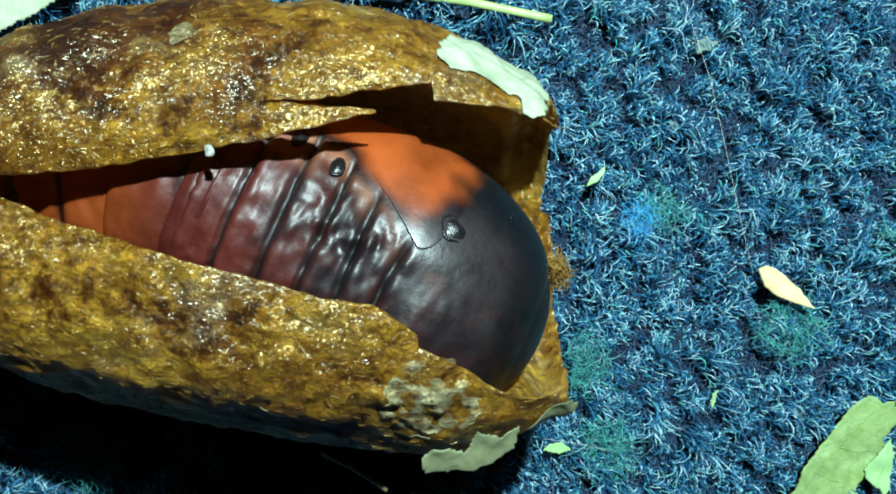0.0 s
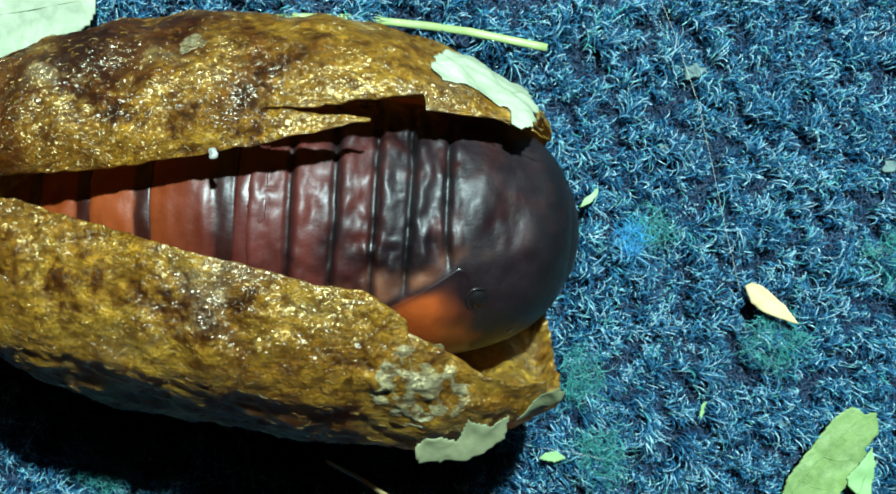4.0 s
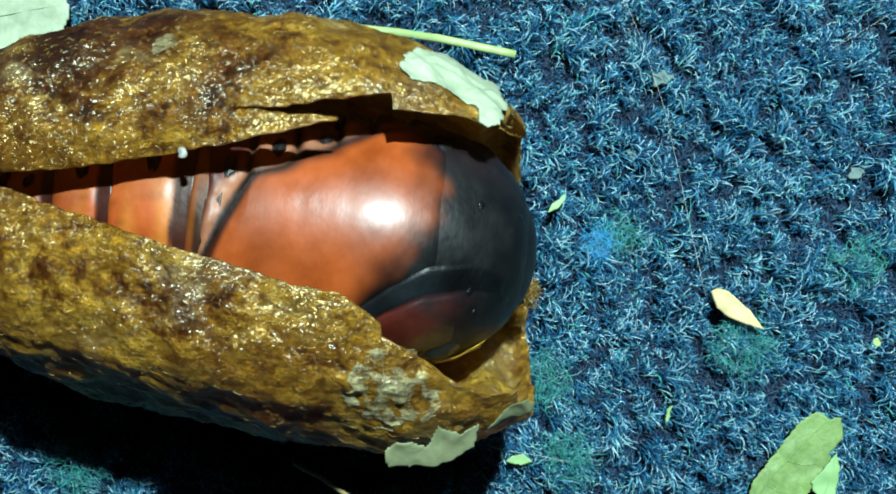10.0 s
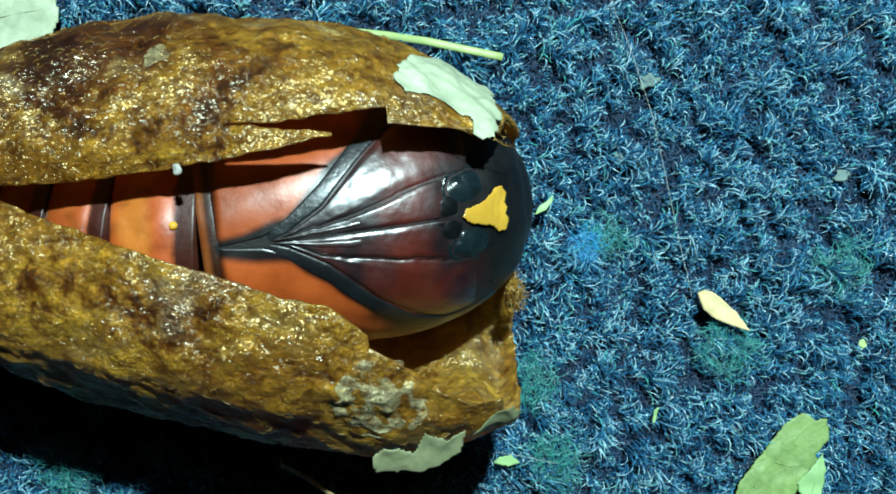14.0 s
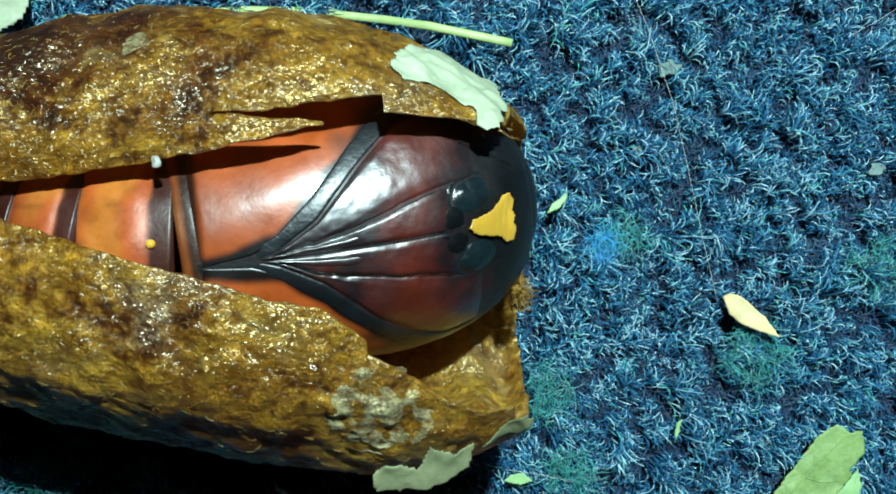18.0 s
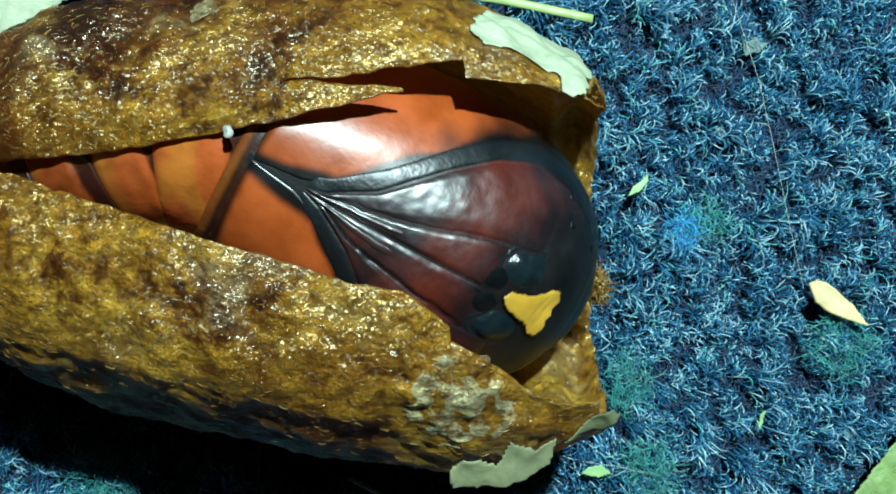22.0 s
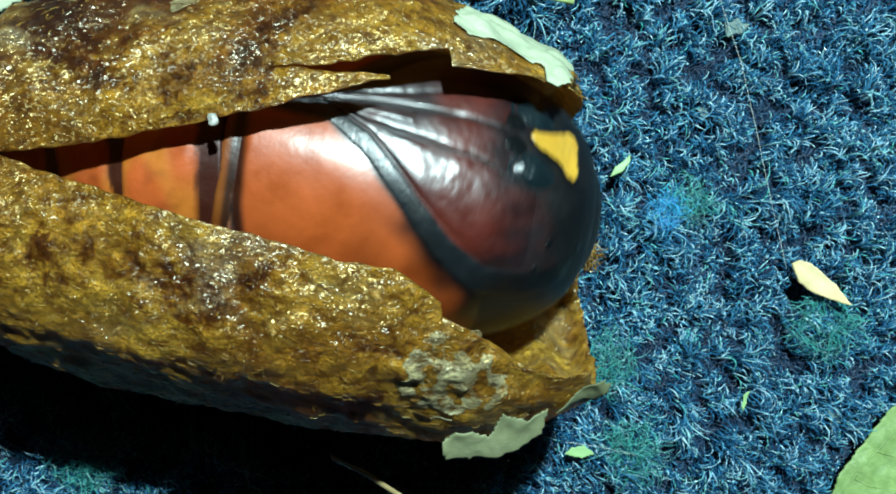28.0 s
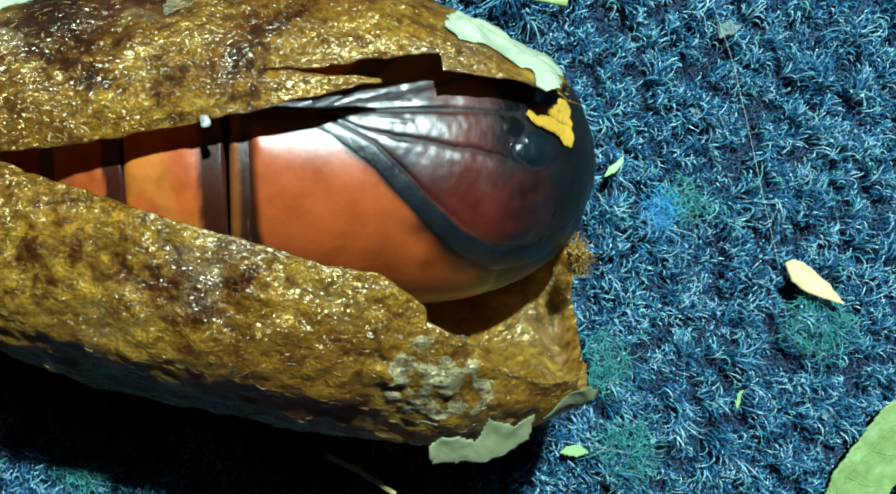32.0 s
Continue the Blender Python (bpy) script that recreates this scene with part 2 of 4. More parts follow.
# ---- building helpers ----
def link_mesh(name, bm, mat, parent=None, smooth=True):
    me = bpy.data.meshes.new(name)
    bm.normal_update()
    bm.to_mesh(me)
    bm.free()
    me.materials.append(mat)
    if smooth:
        me.polygons.foreach_set("use_smooth", [True] * len(me.polygons))
    ob = new(name, me)
    ob.parent = parent
    return ob


def part(name, bm, mat, parent, label=""):
    return tagged(link_mesh(name, bm, mat, parent), label)


def empty(name, m=None):
    ob = new(name)
    ob.empty_display_size = 0.004
    if m:
        ob.matrix_basis = m
    return ob


def lerp_table(table, x):
    return float(np.interp(x, [p[0] for p in table], [p[1] for p in table]))


def smooth(a, b, x):
    u = min(1.0, max(0.0, (x - a) / (b - a)))
    return u * u * (3 - 2 * u)


def grid_faces(bm, rows, close=False, slot=0):
    for a, b in zip(rows, rows[1:]):
        n = len(a)
        for i in range(n if close else n - 1):
            j = (i + 1) % n
            quad = [a[i], a[j], b[j], b[i]]
            if len(set(quad)) == 4:
                bm.faces.new(quad).material_index = slot


def tubes(name, strands, mat, width, sides=3):
    """Many thin strands (lists of points in mm) as one mesh."""
    verts, faces = [], []
    ring = [(math.cos(2 * math.pi * k / sides), math.sin(2 * math.pi * k / sides)) for k in range(sides)]
    for pts in strands:
        base, n = len(verts), len(pts)
        d = Vector(pts[-1]) - Vector(pts[0])
        d = d.normalized() if d.length > 1e-9 else Vector((0, 0, 1))
        u = d.orthogonal().normalized()
        v = d.cross(u)
        for k, p in enumerate(pts):
            w = width * (1.0 - 0.65 * k / (n - 1))
            for c, s in ring:
                verts.append(((p[0] + w * (c * u.x + s * v.x)) * MM, (p[1] + w * (c * u.y + s * v.y)) * MM, (p[2] + w * (c * u.z + s * v.z)) * MM))
        for k in range(n - 1):
            for s in range(sides):
                a, b = base + k * sides + s, base + k * sides + (s + 1) % sides
                faces.append((a, b, b + sides, a + sides))
    me = bpy.data.meshes.new(name)
    me.from_pydata(verts, [], faces)
    me.materials.append(mat)
    me.polygons.foreach_set("use_smooth", [True] * len(faces))
    return me


def wobble(x, y, z, scale, seed=0.0):
    return noise.noise(Vector((x * scale + seed, y * scale - seed, z * scale + 2 * seed)))


# ---- the room: carpet, plain walls, ceiling ----
def room():
    bm = bmesh.new()
    half, n = 1.6, 60
    # finer towards the middle
    line = [half * (abs(u) ** 3.2) * (1 if u > 0 else -1) for u in np.linspace(-1, 1, n)]
    rows = [[bm.verts.new((x, y, -0.0019 + 0.0003 * wobble(x, y, 0, 400))) for x in line] for y in line]
    grid_faces(bm, rows)
    bmesh.ops.recalc_face_normals(bm, faces=bm.faces)
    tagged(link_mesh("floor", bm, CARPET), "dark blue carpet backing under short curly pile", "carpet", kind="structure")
    for name, x, y, sx, sy in (("wall_north", 0, half + 0.05, 2 * half + 0.2, 0.1), ("wall_south", 0, -half - 0.05, 2 * half + 0.2, 0.1),
                               ("wall_east", half + 0.05, 0, 0.1, 2 * half), ("wall_west", -half - 0.05, 0, 0.1, 2 * half)):
        bm = bmesh.new()
        bmesh.ops.create_cube(bm, size=1, matrix=Matrix.Translation((x, y, 1.2)) @ Matrix.Diagonal((sx, sy, 2.41, 1)))
        tagged(link_mesh(name, bm, WALL, smooth=False), "plain dim painted wall around the carpet", "wall", kind="structure")
    bm = bmesh.new()
    bmesh.ops.create_cube(bm, size=1, matrix=Matrix.Translation((0, 0, 2.46)) @ Matrix.Diagonal((2 * half + 0.2, 2 * half + 0.2, 0.1, 1)))
    tagged(link_mesh("ceiling", bm, WALL, smooth=False), "plain dim painted ceiling over the carpet", "ceiling", kind="structure")


room()


def carpet_pile():
    """Curly fibres in small leaning tufts, with dark hollows between them."""
    rng = random.Random(4)
    strands = []
    step = 1.3
    y = -23.0
    while y < 21.5:
        x = -36.0
        while x < 37:
            cx, cy = x + rng.uniform(-0.6, 0.6), y + rng.uniform(-0.6, 0.6)
            hidden = -33 < cx < 1 and -9 < cy < 9
            lean = 2.5 * wobble(cx, cy, 0, 0.12, 6) + rng.uniform(-1.0, 1.0)
            tall = rng.uniform(0.7, 1.25) * (1.0 + 1.35 * wobble(cx, cy, 0, 0.36))
            for _ in range(4 if hidden else 46):
                a = rng.uniform(0, 2 * math.pi)
                r = 0.66 * rng.random() ** 0.6
                px, py, pz = cx + r * math.cos(a), cy + r * math.sin(a), -1.9
                da = lean + rng.gauss(0, 0.42)
                ln = tall * rng.uniform(0.7, 1.25) * (1 - 0.3 * r) * (1 + 0.55 * wobble(px, py, 0, 0.95, 2))
                pts = [(px, py, pz)]
                curl = rng.uniform(-0.8, 0.8)
                up = rng.uniform(0.7, 1.3)
                for k in range(1, 5):
                    da += curl * 0.6
                    flat = 0.05 + 0.40 * k / 4
                    px += ln * flat * math.cos(da) * 0.75
                    py += ln * flat * math.sin(da) * 0.75
                    pz += ln * up * (1.15 - 0.36 * k)
                    pts.append((px, py, min(pz, 0.8)))
                strands.append(pts)
            x += step
        y += step
    ob = new("carpet_pile", tubes("carpet_pile", strands, PILE, 0.066))
    tagged(ob, "short curly navy and grey-blue carpet fibres", "carpet pile", kind="stuff")


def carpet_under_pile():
    """Short flat fibres that close the hollows between the tufts, coloured dark for shade."""
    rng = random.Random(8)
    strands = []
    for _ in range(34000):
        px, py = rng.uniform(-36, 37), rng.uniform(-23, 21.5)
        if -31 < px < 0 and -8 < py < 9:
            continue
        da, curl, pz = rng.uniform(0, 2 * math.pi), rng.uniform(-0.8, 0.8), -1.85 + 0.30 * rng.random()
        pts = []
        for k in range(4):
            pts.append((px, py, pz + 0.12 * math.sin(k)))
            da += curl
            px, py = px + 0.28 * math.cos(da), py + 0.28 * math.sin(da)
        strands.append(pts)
    ob = new("carpet_under_pile", tubes("carpet_under_pile", strands, SHADE_UNDER_PILE, 0.060))
    tagged(ob, "short navy fibres deep in the carpet, darkened for shade between tufts", "carpet pile", kind="stuff")


carpet_pile()
carpet_under_pile()


# ---- the cocoon ----
def shell_radius(x):
    u = (x + 7.0) / (31.4 if x < -7 else 15.5)
    return 13.0 * math.sqrt(max(0.0, 1 - u * u))


UPPER_EDGE = [(-38.4, 5.5), (-23.3, 7.0), (-20.1, 8.1), (-17.1, 10.1), (-14.1, 13.0), (-11.41, 16.6), (-11.4, 25.4), (-8.5, 28.0), (-5.7, 31.8), (-3.25, 36.9),
              (-3.2, 36.0), (-3.1, 31.9), (-1.3, 34.9), (0.8, 39.9), (2.5, 45.0), (4.6, 52.0)]
TONGUE_LOW = [(-11.41, 16.6), (-8.4, 21.1), (-5.9, 26.1)]
TONGUE_HIGH = [(-11.41, 25.3), (-8.5, 25.8), (-5.9, 26.6)]
LOWER_EDGE = [(-38.4, 4.8), (-23.3, 4.2), (-20.0, -1.7), (-17.0, -5.2), (-14.1, -8.5), (-11.2, -10.8), (-8.3, -13.6), (-5.8, -14.0), (-4.4, -18.1), (-3.85, -20.5),
              (-3.8, -23.6), (-2.7, -25.8), (-1.0, -32.5), (0.2, -36.4), (2.1, -41.9), (4.6, -45.0)]


HANGING_EDGE = [(-38.4, 5.5), (-23.3, 7), (-17.1, 10.1), (-11.4, 18), (-5.9, 28), (-3.2, 33), (0.8, 39.9), (4.6, 52)]


def edge_sag(x, deg):
    """How far the free cut edges of the silk hang down towards the pupa."""
    along = smooth(-34, -26, x) * (1 - smooth(-1.5, 3.0, x))
    if deg > 0:
        return (2.7 - 1.0 * smooth(-17, -9, x)) * along * math.exp(-max(0.0, deg - lerp_table(HANGING_EDGE, x)) / 15)
    return 0.8 * along * math.exp(-max(0.0, lerp_table(LOWER_EDGE, x) - deg) / 15)


def shell_point(x, deg, lift=0.0):
    """A point of the cocoon's outer skin, by the length along it and the angle from its top, in mm."""
    r = shell_radius(x)
    yc = 2.3 - 0.0032 * (x + 28) ** 2
    a = radians(deg)
    s, c = math.sin(a), math.cos(a)
    d = 0.36 * wobble(x, r * s, r * c, 0.18) + 0.30 * wobble(x, r * s, r * c, 0.5, 3) + 0.16 * wobble(x, r * s, r * c, 1.2, 5) + 0.05 * wobble(x, r * s, r * c, 2.6, 8)
    if -100 < deg < -40:  # the lower flap is pressed flat along its side
        r *= 1 - (0.55 - 0.30 * smooth(-18, -8, x)) * (1 - smooth(-8, 0, x)) * (1 - math.cos(radians(30)) / math.cos(radians(deg + 70)))
    r *= 1 - (0.12 if deg > 0 else 0.26) * smooth(20, 80, abs(deg)) * (1 - smooth(-34, -23, x))
    r += (d + lift) * min(1.0, r / 3)
    z = 12.3 + 0.96 * r * c
    y = r * s
    sag = edge_sag(x, deg)
    out = 1 + sag / (78 - z)
    return Vector((x * out, (yc + y) * out, z - sag))


def shell_half(name, parent, edge, far, label):
    bm = bmesh.new()
    xs = sorted(set([-38.35 + 0.2 * k for k in range(int(42.9 / 0.2))] + [p[0] for p in edge if p[0] > -38] + [-3.18, -3.14]))
    n = 120
    side = 1 if far > 0 else -1
    for level in (0, 1):
        rows = []
        for x in xs:
            e = lerp_table(edge, x) + side * 0.5 * wobble(x, 0, 0, 1.3, 7)
            row = []
            for k in range(n + 1):
                deg = e + (far - e) * (k / n) ** 1.15
                xf = x
                if x > -1:
                    rim = (2.9 if side > 0 else 3.3) + 1.4 * smooth(48, 100, abs(deg)) + 0.3 * wobble(deg * 0.05, 0, 0, 1.0, 11) + 0.16 * wobble(deg * 0.4, 0, 0, 1.0, 2)
                    xf = -1 + (x + 1) * (rim + 1) / 5.6
                pad = 2.2 * smooth(45, 85, abs(deg)) * smooth(-14, -4, x) * (1 - smooth(1.5, 3.6, x))
                row.append(bm.verts.new(shell_point(xf, deg, -(0.10 + 0.32 * smooth(0, 0.05, k / n) + pad) * level) * MM))
            rows.append(row)
        grid_faces(bm, rows, slot=level)
        if level == 0:
            outer = rows
        else:
            inner = rows
    for k in range(len(outer) - 1):
        bm.faces.new((outer[k][0], outer[k + 1][0], inner[k + 1][0], inner[k][0]))
    for k in range(n):
        bm.faces.new((outer[-1][k], outer[-1][k + 1], inner[-1][k + 1], inner[-1][k]))
    if side > 0:
        top, low = [], []
        for level in (0, 1):
            rows = []
            for q in range(21):
                x = -11.41 + 5.51 * q / 20
                a, b = lerp_table(TONGUE_LOW, x) + 0.4 * wobble(x, 0, 0, 1.3, 7), lerp_table(TONGUE_HIGH, x)
                rows.append([bm.verts.new(shell_point(x, a + (b - a) * k / 8, -0.10 * level) * MM) for k in range(9)])
            grid_faces(bm, rows, slot=level)
            top.append(rows)
        o, i = top
        for q in range(20):
            bm.faces.new((o[q][0], o[q + 1][0], i[q + 1][0], i[q][0]))
            bm.faces.new((o[q][8], o[q + 1][8], i[q + 1][8], i[q][8]))
    bmesh.ops.recalc_face_normals(bm, faces=bm.faces)
    ob = part(name, bm, SILK, parent, label)
    ob.data.materials.append(SILK_IN)
    return ob


def inside(poly, x, y):
    hit = False
    for (x0, y0), (x1, y1) in zip(poly, poly[1:] + poly[:1]):
        if (y0 > y) != (y1 > y) and x < (x1 - x0) * (y - y0) / (y1 - y0) + x0:
            hit = not hit
    return hit


def sheet(poly, place, cell, rag, thick, seed):
    """A thin ragged sheet over the outline poly; place(u, v, h) sets it in space."""
    bm = bmesh.new()
    us, vs = [p[0] for p in poly], [p[1] for p in poly]
    cu, cv = cell
    nu, nv = int((max(us) - min(us)) / cu) + 3, int((max(vs) - min(vs)) / cv) + 3
    u0, v0 = min(us) - cu, min(vs) - cv
    keep = {}
    for i in range(nu):
        for j in range(nv):
            u, v = u0 + i * cu, v0 + j * cv
            w = rag * wobble(u / cu * 0.11, v / cv * 0.11, 0, 1.0, seed)
            if inside(poly, u + w * cu * 4, v + w * cv * 4):
                keep[i, j] = True
    vert = {}

    def corner(i, j, h):
        if (i, j, h) not in vert:
            vert[i, j, h] = bm.verts.new(place(u0 + (i - 0.5) * cu, v0 + (j - 0.5) * cv, h) * MM)
        return vert[i, j, h]
    for i, j in keep:
        bm.faces.new([corner(i, j, thick), corner(i + 1, j, thick), corner(i + 1, j + 1, thick), corner(i, j + 1, thick)])
        bm.faces.new([corner(i, j + 1, 0), corner(i + 1, j + 1, 0), corner(i + 1, j, 0), corner(i, j, 0)])
        for (di, dj), (a, b) in (((-1, 0), ((0, 0), (0, 1))), ((1, 0), ((1, 1), (1, 0))), ((0, -1), ((1, 0), (0, 0))), ((0, 1), ((0, 1), (1, 1)))):
            if (i + di, j + dj) not in keep:
                bm.faces.new([corner(i + a[0], j + a[1], 0), corner(i + b[0], j + b[1], 0), corner(i + b[0], j + b[1], thick), corner(i + a[0], j + a[1], thick)])
    bmesh.ops.smooth_vert(bm, verts=bm.verts, factor=0.5, use_axis_x=True, use_axis_y=True, use_axis_z=True)
    bmesh.ops.recalc_face_normals(bm, faces=bm.faces)
    return bm


def on_shell(lift, curl=None):
    def place(x, deg, h):
        up = lift + h + 0.12 * wobble(x, deg * 0.1, 0, 1.2, 9)
        if curl:
            up += curl(x, deg)
        return shell_point(x, deg, up)
    return place


def loose_threads(name, parent, span, degs, count, seed, length, width, lift, mat, label):
    """Silk threads lying on the shell, many of them half loose."""
    rng = random.Random(seed)
    strands = []
    for _ in range(count):
        x, d = rng.uniform(*span), rng.uniform(*degs)
        a, ln = rng.uniform(0, math.pi * 2), rng.uniform(0.4, 1.0) * length
        turn, rise = rng.uniform(-0.5, 0.5), rng.uniform(0.0, lift)
        pts = []
        for k in range(4):
            a += turn
            x = min(4.0, x + ln / 3 * math.cos(a))
            d += ln / 3 * math.sin(a) * 4.6
            d = max(d, lerp_table(UPPER_EDGE, x) + 1) if degs[0] > 0 else min(d, lerp_table(LOWER_EDGE, x) - 1)
            pts.append(tuple(shell_point(min(x, 4.4), d, 0.03 + rise * math.sin(math.pi * k / 3) - 0.02)))
        strands.append(pts)
    ob = new(name, tubes(name, strands, mat, width))
    ob.parent = parent
    return tagged(ob, label, kind="stuff")


def cocoon():
    base = empty("cocoon", pose(0, 0, 0))
    tagged(base, "brown and golden silk cocoon cut open lengthwise on carpet", "cocoon")
    up = shell_half("upper_flap", base, UPPER_EDGE, 192, "golden-brown matted silk flap with a torn notch")
    low = shell_half("lower_flap", base, LOWER_EDGE, -192, "golden-brown matted silk flap with a pointed torn edge")
    part("leaf_fragment", sheet([(-2.9, 53), (-2.2, 66), (-1.1, 74), (1.0, 84), (2.6, 74), (2.9, 58), (2.4, 43), (1.6, 44), (0.6, 50), (-1.2, 47), (-2.5, 44)],
         on_shell(0.10, lambda x, d: 0.5 * smooth(1.0, 3.4, x)), (0.12, 0.6), 1.3, 0.08, 1), LEAF_PALE, up, "pale mint dried leaf scrap stuck at the rim")
    part("leaf_fragment", sheet([(-3.9, -64.5), (-3.9, -60), (-3.2, -57), (-1.6, -59), (-1.0, -53), (0.2, -57), (1.2, -55), (1.0, -62), (-1.5, -65)],
         on_shell(0.10, lambda x, d: 2.2 * smooth(52, 76, -d)), (0.12, 0.6), 0.5, 0.08, 2), LEAF_TAN, low, "pale grey-green leaf scrap, curling away below")
    part("leaf_fragment", sheet([(-5.6, -34), (-4.6, -29), (-3.6, -28), (-2.7, -27), (-1.6, -34), (-0.9, -40), (-1.0, -46), (-1.8, -52), (-3.6, -55), (-5.0, -52), (-6.0, -44)],
         on_shell(-0.02, lambda x, d: 0.10 * wobble(x, d * 0.2, 0, 1.7, 4)), (0.10, 0.5), 2.6, 0.04, 3), SILK_GREY, low, "grey crumbled crust on the silk")
    part("leaf_fragment", sheet([(1.7, -58), (2.8, -51), (3.9, -45), (4.3, -49), (3.4, -57), (2.2, -62)],
         on_shell(0.15, lambda x, d: 0.8 * smooth(2.8, 4.3, x)), (0.12, 0.6), 0.8, 0.06, 4), LEAF_TAN, low, "thin leaf sliver lifted off the rim")
    part("leaf_fragment", sheet([(-16.4, 46), (-15.5, 43), (-14.8, 47), (-15.4, 53), (-16.2, 51)], on_shell(0.03), (0.1, 0.5), 1.5, 0.05, 5), SILK_GREY, up, "small grey-white scrap on the silk")
    bm = bmesh.new()
    bmesh.ops.create_icosphere(bm, subdivisions=3, radius=0.24 * MM)
    for v in bm.verts:
        v.co *= 1 + 0.9 * wobble(*(v.co / MM), 3.5, 4)
        v.co.z *= 0.5
    bmesh.ops.translate(bm, verts=bm.verts, vec=shell_point(-13.5, 12.8, 0.25) * MM)
    part("fleck", bm, FLECK, up, "tiny white crumb at the cut edge")
    loose_threads("silk_threads", up, (-36, 3.5), (8, 150), 2200, 21, 0.6, 0.022, 0.08, SILK_THREAD, "fine golden silk threads")
    loose_threads("silk_threads", low, (-36, 3.5), (-150, -16), 2200, 22, 0.6, 0.022, 0.08, SILK_THREAD, "fine golden silk threads")
    rng = random.Random(31)
    strands = []
    for _ in range(170):
        a = rng.uniform(-6, 3)
        p = shell_point(4.0, a * 1.0 - 8, -0.2)
        p = Vector((p.x + rng.uniform(-0.2, 0.4), p.y, 10 + rng.uniform(-1.6, 1.6)))
        pts = [tuple(p)]
        for k in range(4):
            p = p + Vector((rng.uniform(-0.05, 0.36), rng.gauss(0, 0.22), rng.gauss(0, 0.22)))
            pts.append(tuple(p))
        strands.append(pts)
    ob = new("silk_tuft", tubes("silk_tuft", strands, SILK_THREAD, 0.045))
    ob.parent = low
    tagged(ob, "golden frayed silk at the cut rim", kind="stuff")
    return base, up, low


COCOON, UPPER_FLAP, LOWER_FLAP = cocoon()


# ---- the pupa: x along its body from the tail, angle from the middle of its belly ----
GIRTH = [(0, 0.5), (0.8, 1.4), (2, 2.2), (4, 3.3), (6, 4.2), (8, 4.95), (10, 5.6), (12, 6.2), (14, 6.5), (16, 6.8), (18, 7.05), (20, 7.28), (22, 7.48), (24, 7.62), (26, 7.62),
         (28, 7.25), (29.5, 6.7), (31, 5.9), (32, 5.1), (33, 3.9), (33.6, 2.7), (33.9, 1.3), (34, 0.0)]
WAIST = 14.5
WING_VENTRAL = [(14.3, 0.5), (15.2, 1.5), (17, 3), (18.4, 7), (20.5, 20.5), (23, 41), (25, 55.5), (27, 66), (29.5, 69), (31.2, 66), (32.4, 55), (33.3, 44)]
ANTENNA_WIDTH = [(15, 2), (18.4, 4.2), (20.5, 8.0), (24, 9.5), (27, 11), (31, 12), (33.3, 8)]
WING_FRONT = [(45, 22.5), (60, 24.0), (75, 25.8), (90, 26.8), (104, 26.8), (114, 26.4), (124, 25.9), (134, 25.0), (150, 24.2)]  # by angle
WING_REAR = [(0, 14.3), (20, 14.35), (48, 14.6), (64, 15.0), (76, 15.5), (103, 16.9), (115, 19.0)]  # by angle
WING_DORSAL = [(14.2, 20), (14.5, 48), (15, 64), (15.5, 76), (16.9, 102), (20.5, 115), (23, 128), (26, 146), (28.5, 148)]
ORANGE, AMBER = Vector((0.42, 0.080, 0.014)), Vector((0.52, 0.20, 0.022))
NIGHT, PLUM, MAROON = Vector((0.0014, 0.0018, 0.0024)), Vector((0.013, 0.0060, 0.008)), Vector((0.095, 0.013, 0.007))
DORSAL, RUSSET = Vector((0.012, 0.006, 0.008)), Vector((0.090, 0.013, 0.008))
FLESH = Vector((0.34, 0.13, 0.065))


def girth(x):
    w = max(0.0, min(1.1, 34 - x, x))
    return sum(lerp_table(GIRTH, x + w * k / 4) for k in range(-4, 5)) / 9


def skin(x, deg, lift=0.0):
    r = girth(x) + lift
    a = radians(deg)
    flat = 1 - 0.05 * max(0.0, math.cos(a)) * smooth(20, 30, x)
    return Vector((x - WAIST, r * math.sin(a), r * math.cos(a) * flat))


def inner_edge(x):
    return max(0.4, lerp_table(WING_VENTRAL, x) - lerp_table(ANTENNA_WIDTH, x))


SEAM_UP = [(16, 0.5), (18.6, 2.0), (22.6, 8.0), (25.4, 14.5), (27.7, 19.0), (30, 22)]
SEAM_DOWN = [(16, 0.5), (18.6, 2.0), (20.2, 8.0), (21.5, 10.5), (25.0, 15.0), (27.3, 18.5), (30, 22)]


def seam(x, side):
    """The suture between the inner and the outer leg case, in degrees from the middle of the belly."""
    return lerp_table(SEAM_UP if side > 0 else SEAM_DOWN, x) + (0.9 * wobble(x, side * 3, 0, 0.6, 4) + 0.5 * wobble(x, side * 5, 0, 2.2, 6)) * smooth(17, 20, x)


def belly_colour(x, deg):
    a = abs(deg)
    blotch = 0.02 + 0.9 * wobble(x, deg * 0.06, 0, 0.3, 8) + 0.4 * wobble(x, deg * 0.15, 0, 0.9, 2)
    blotch += 0.75 * math.exp(-((a - 38) / 16) ** 2 - ((x - 26.0) / 2.6) ** 2) + 0.25 * math.exp(-((a - 8) / 7) ** 2 - ((x - 24) / 3) ** 2)
    c = PLUM.lerp(MAROON, max(0.0, min(1.0, blotch)))
    near = min(abs(a - seam(x, 1 if deg > 0 else -1)), a) * radians(1) * girth(x)
    c = c.lerp(NIGHT, 0.9 * math.exp(-(near / 0.13) ** 2) * (1 - smooth(26.8, 28.2, x)))
    return c.lerp(NIGHT, smooth(-0.9, 1.6, x - 27.6 - 0.035 * abs(deg) + 0.6 * wobble(x, deg * 0.1, 0, 0.7, 4)))


FOLDS = (14.2, 16.7, 19.1, 21.3, 23.2, 25.2)  # grooves across the back


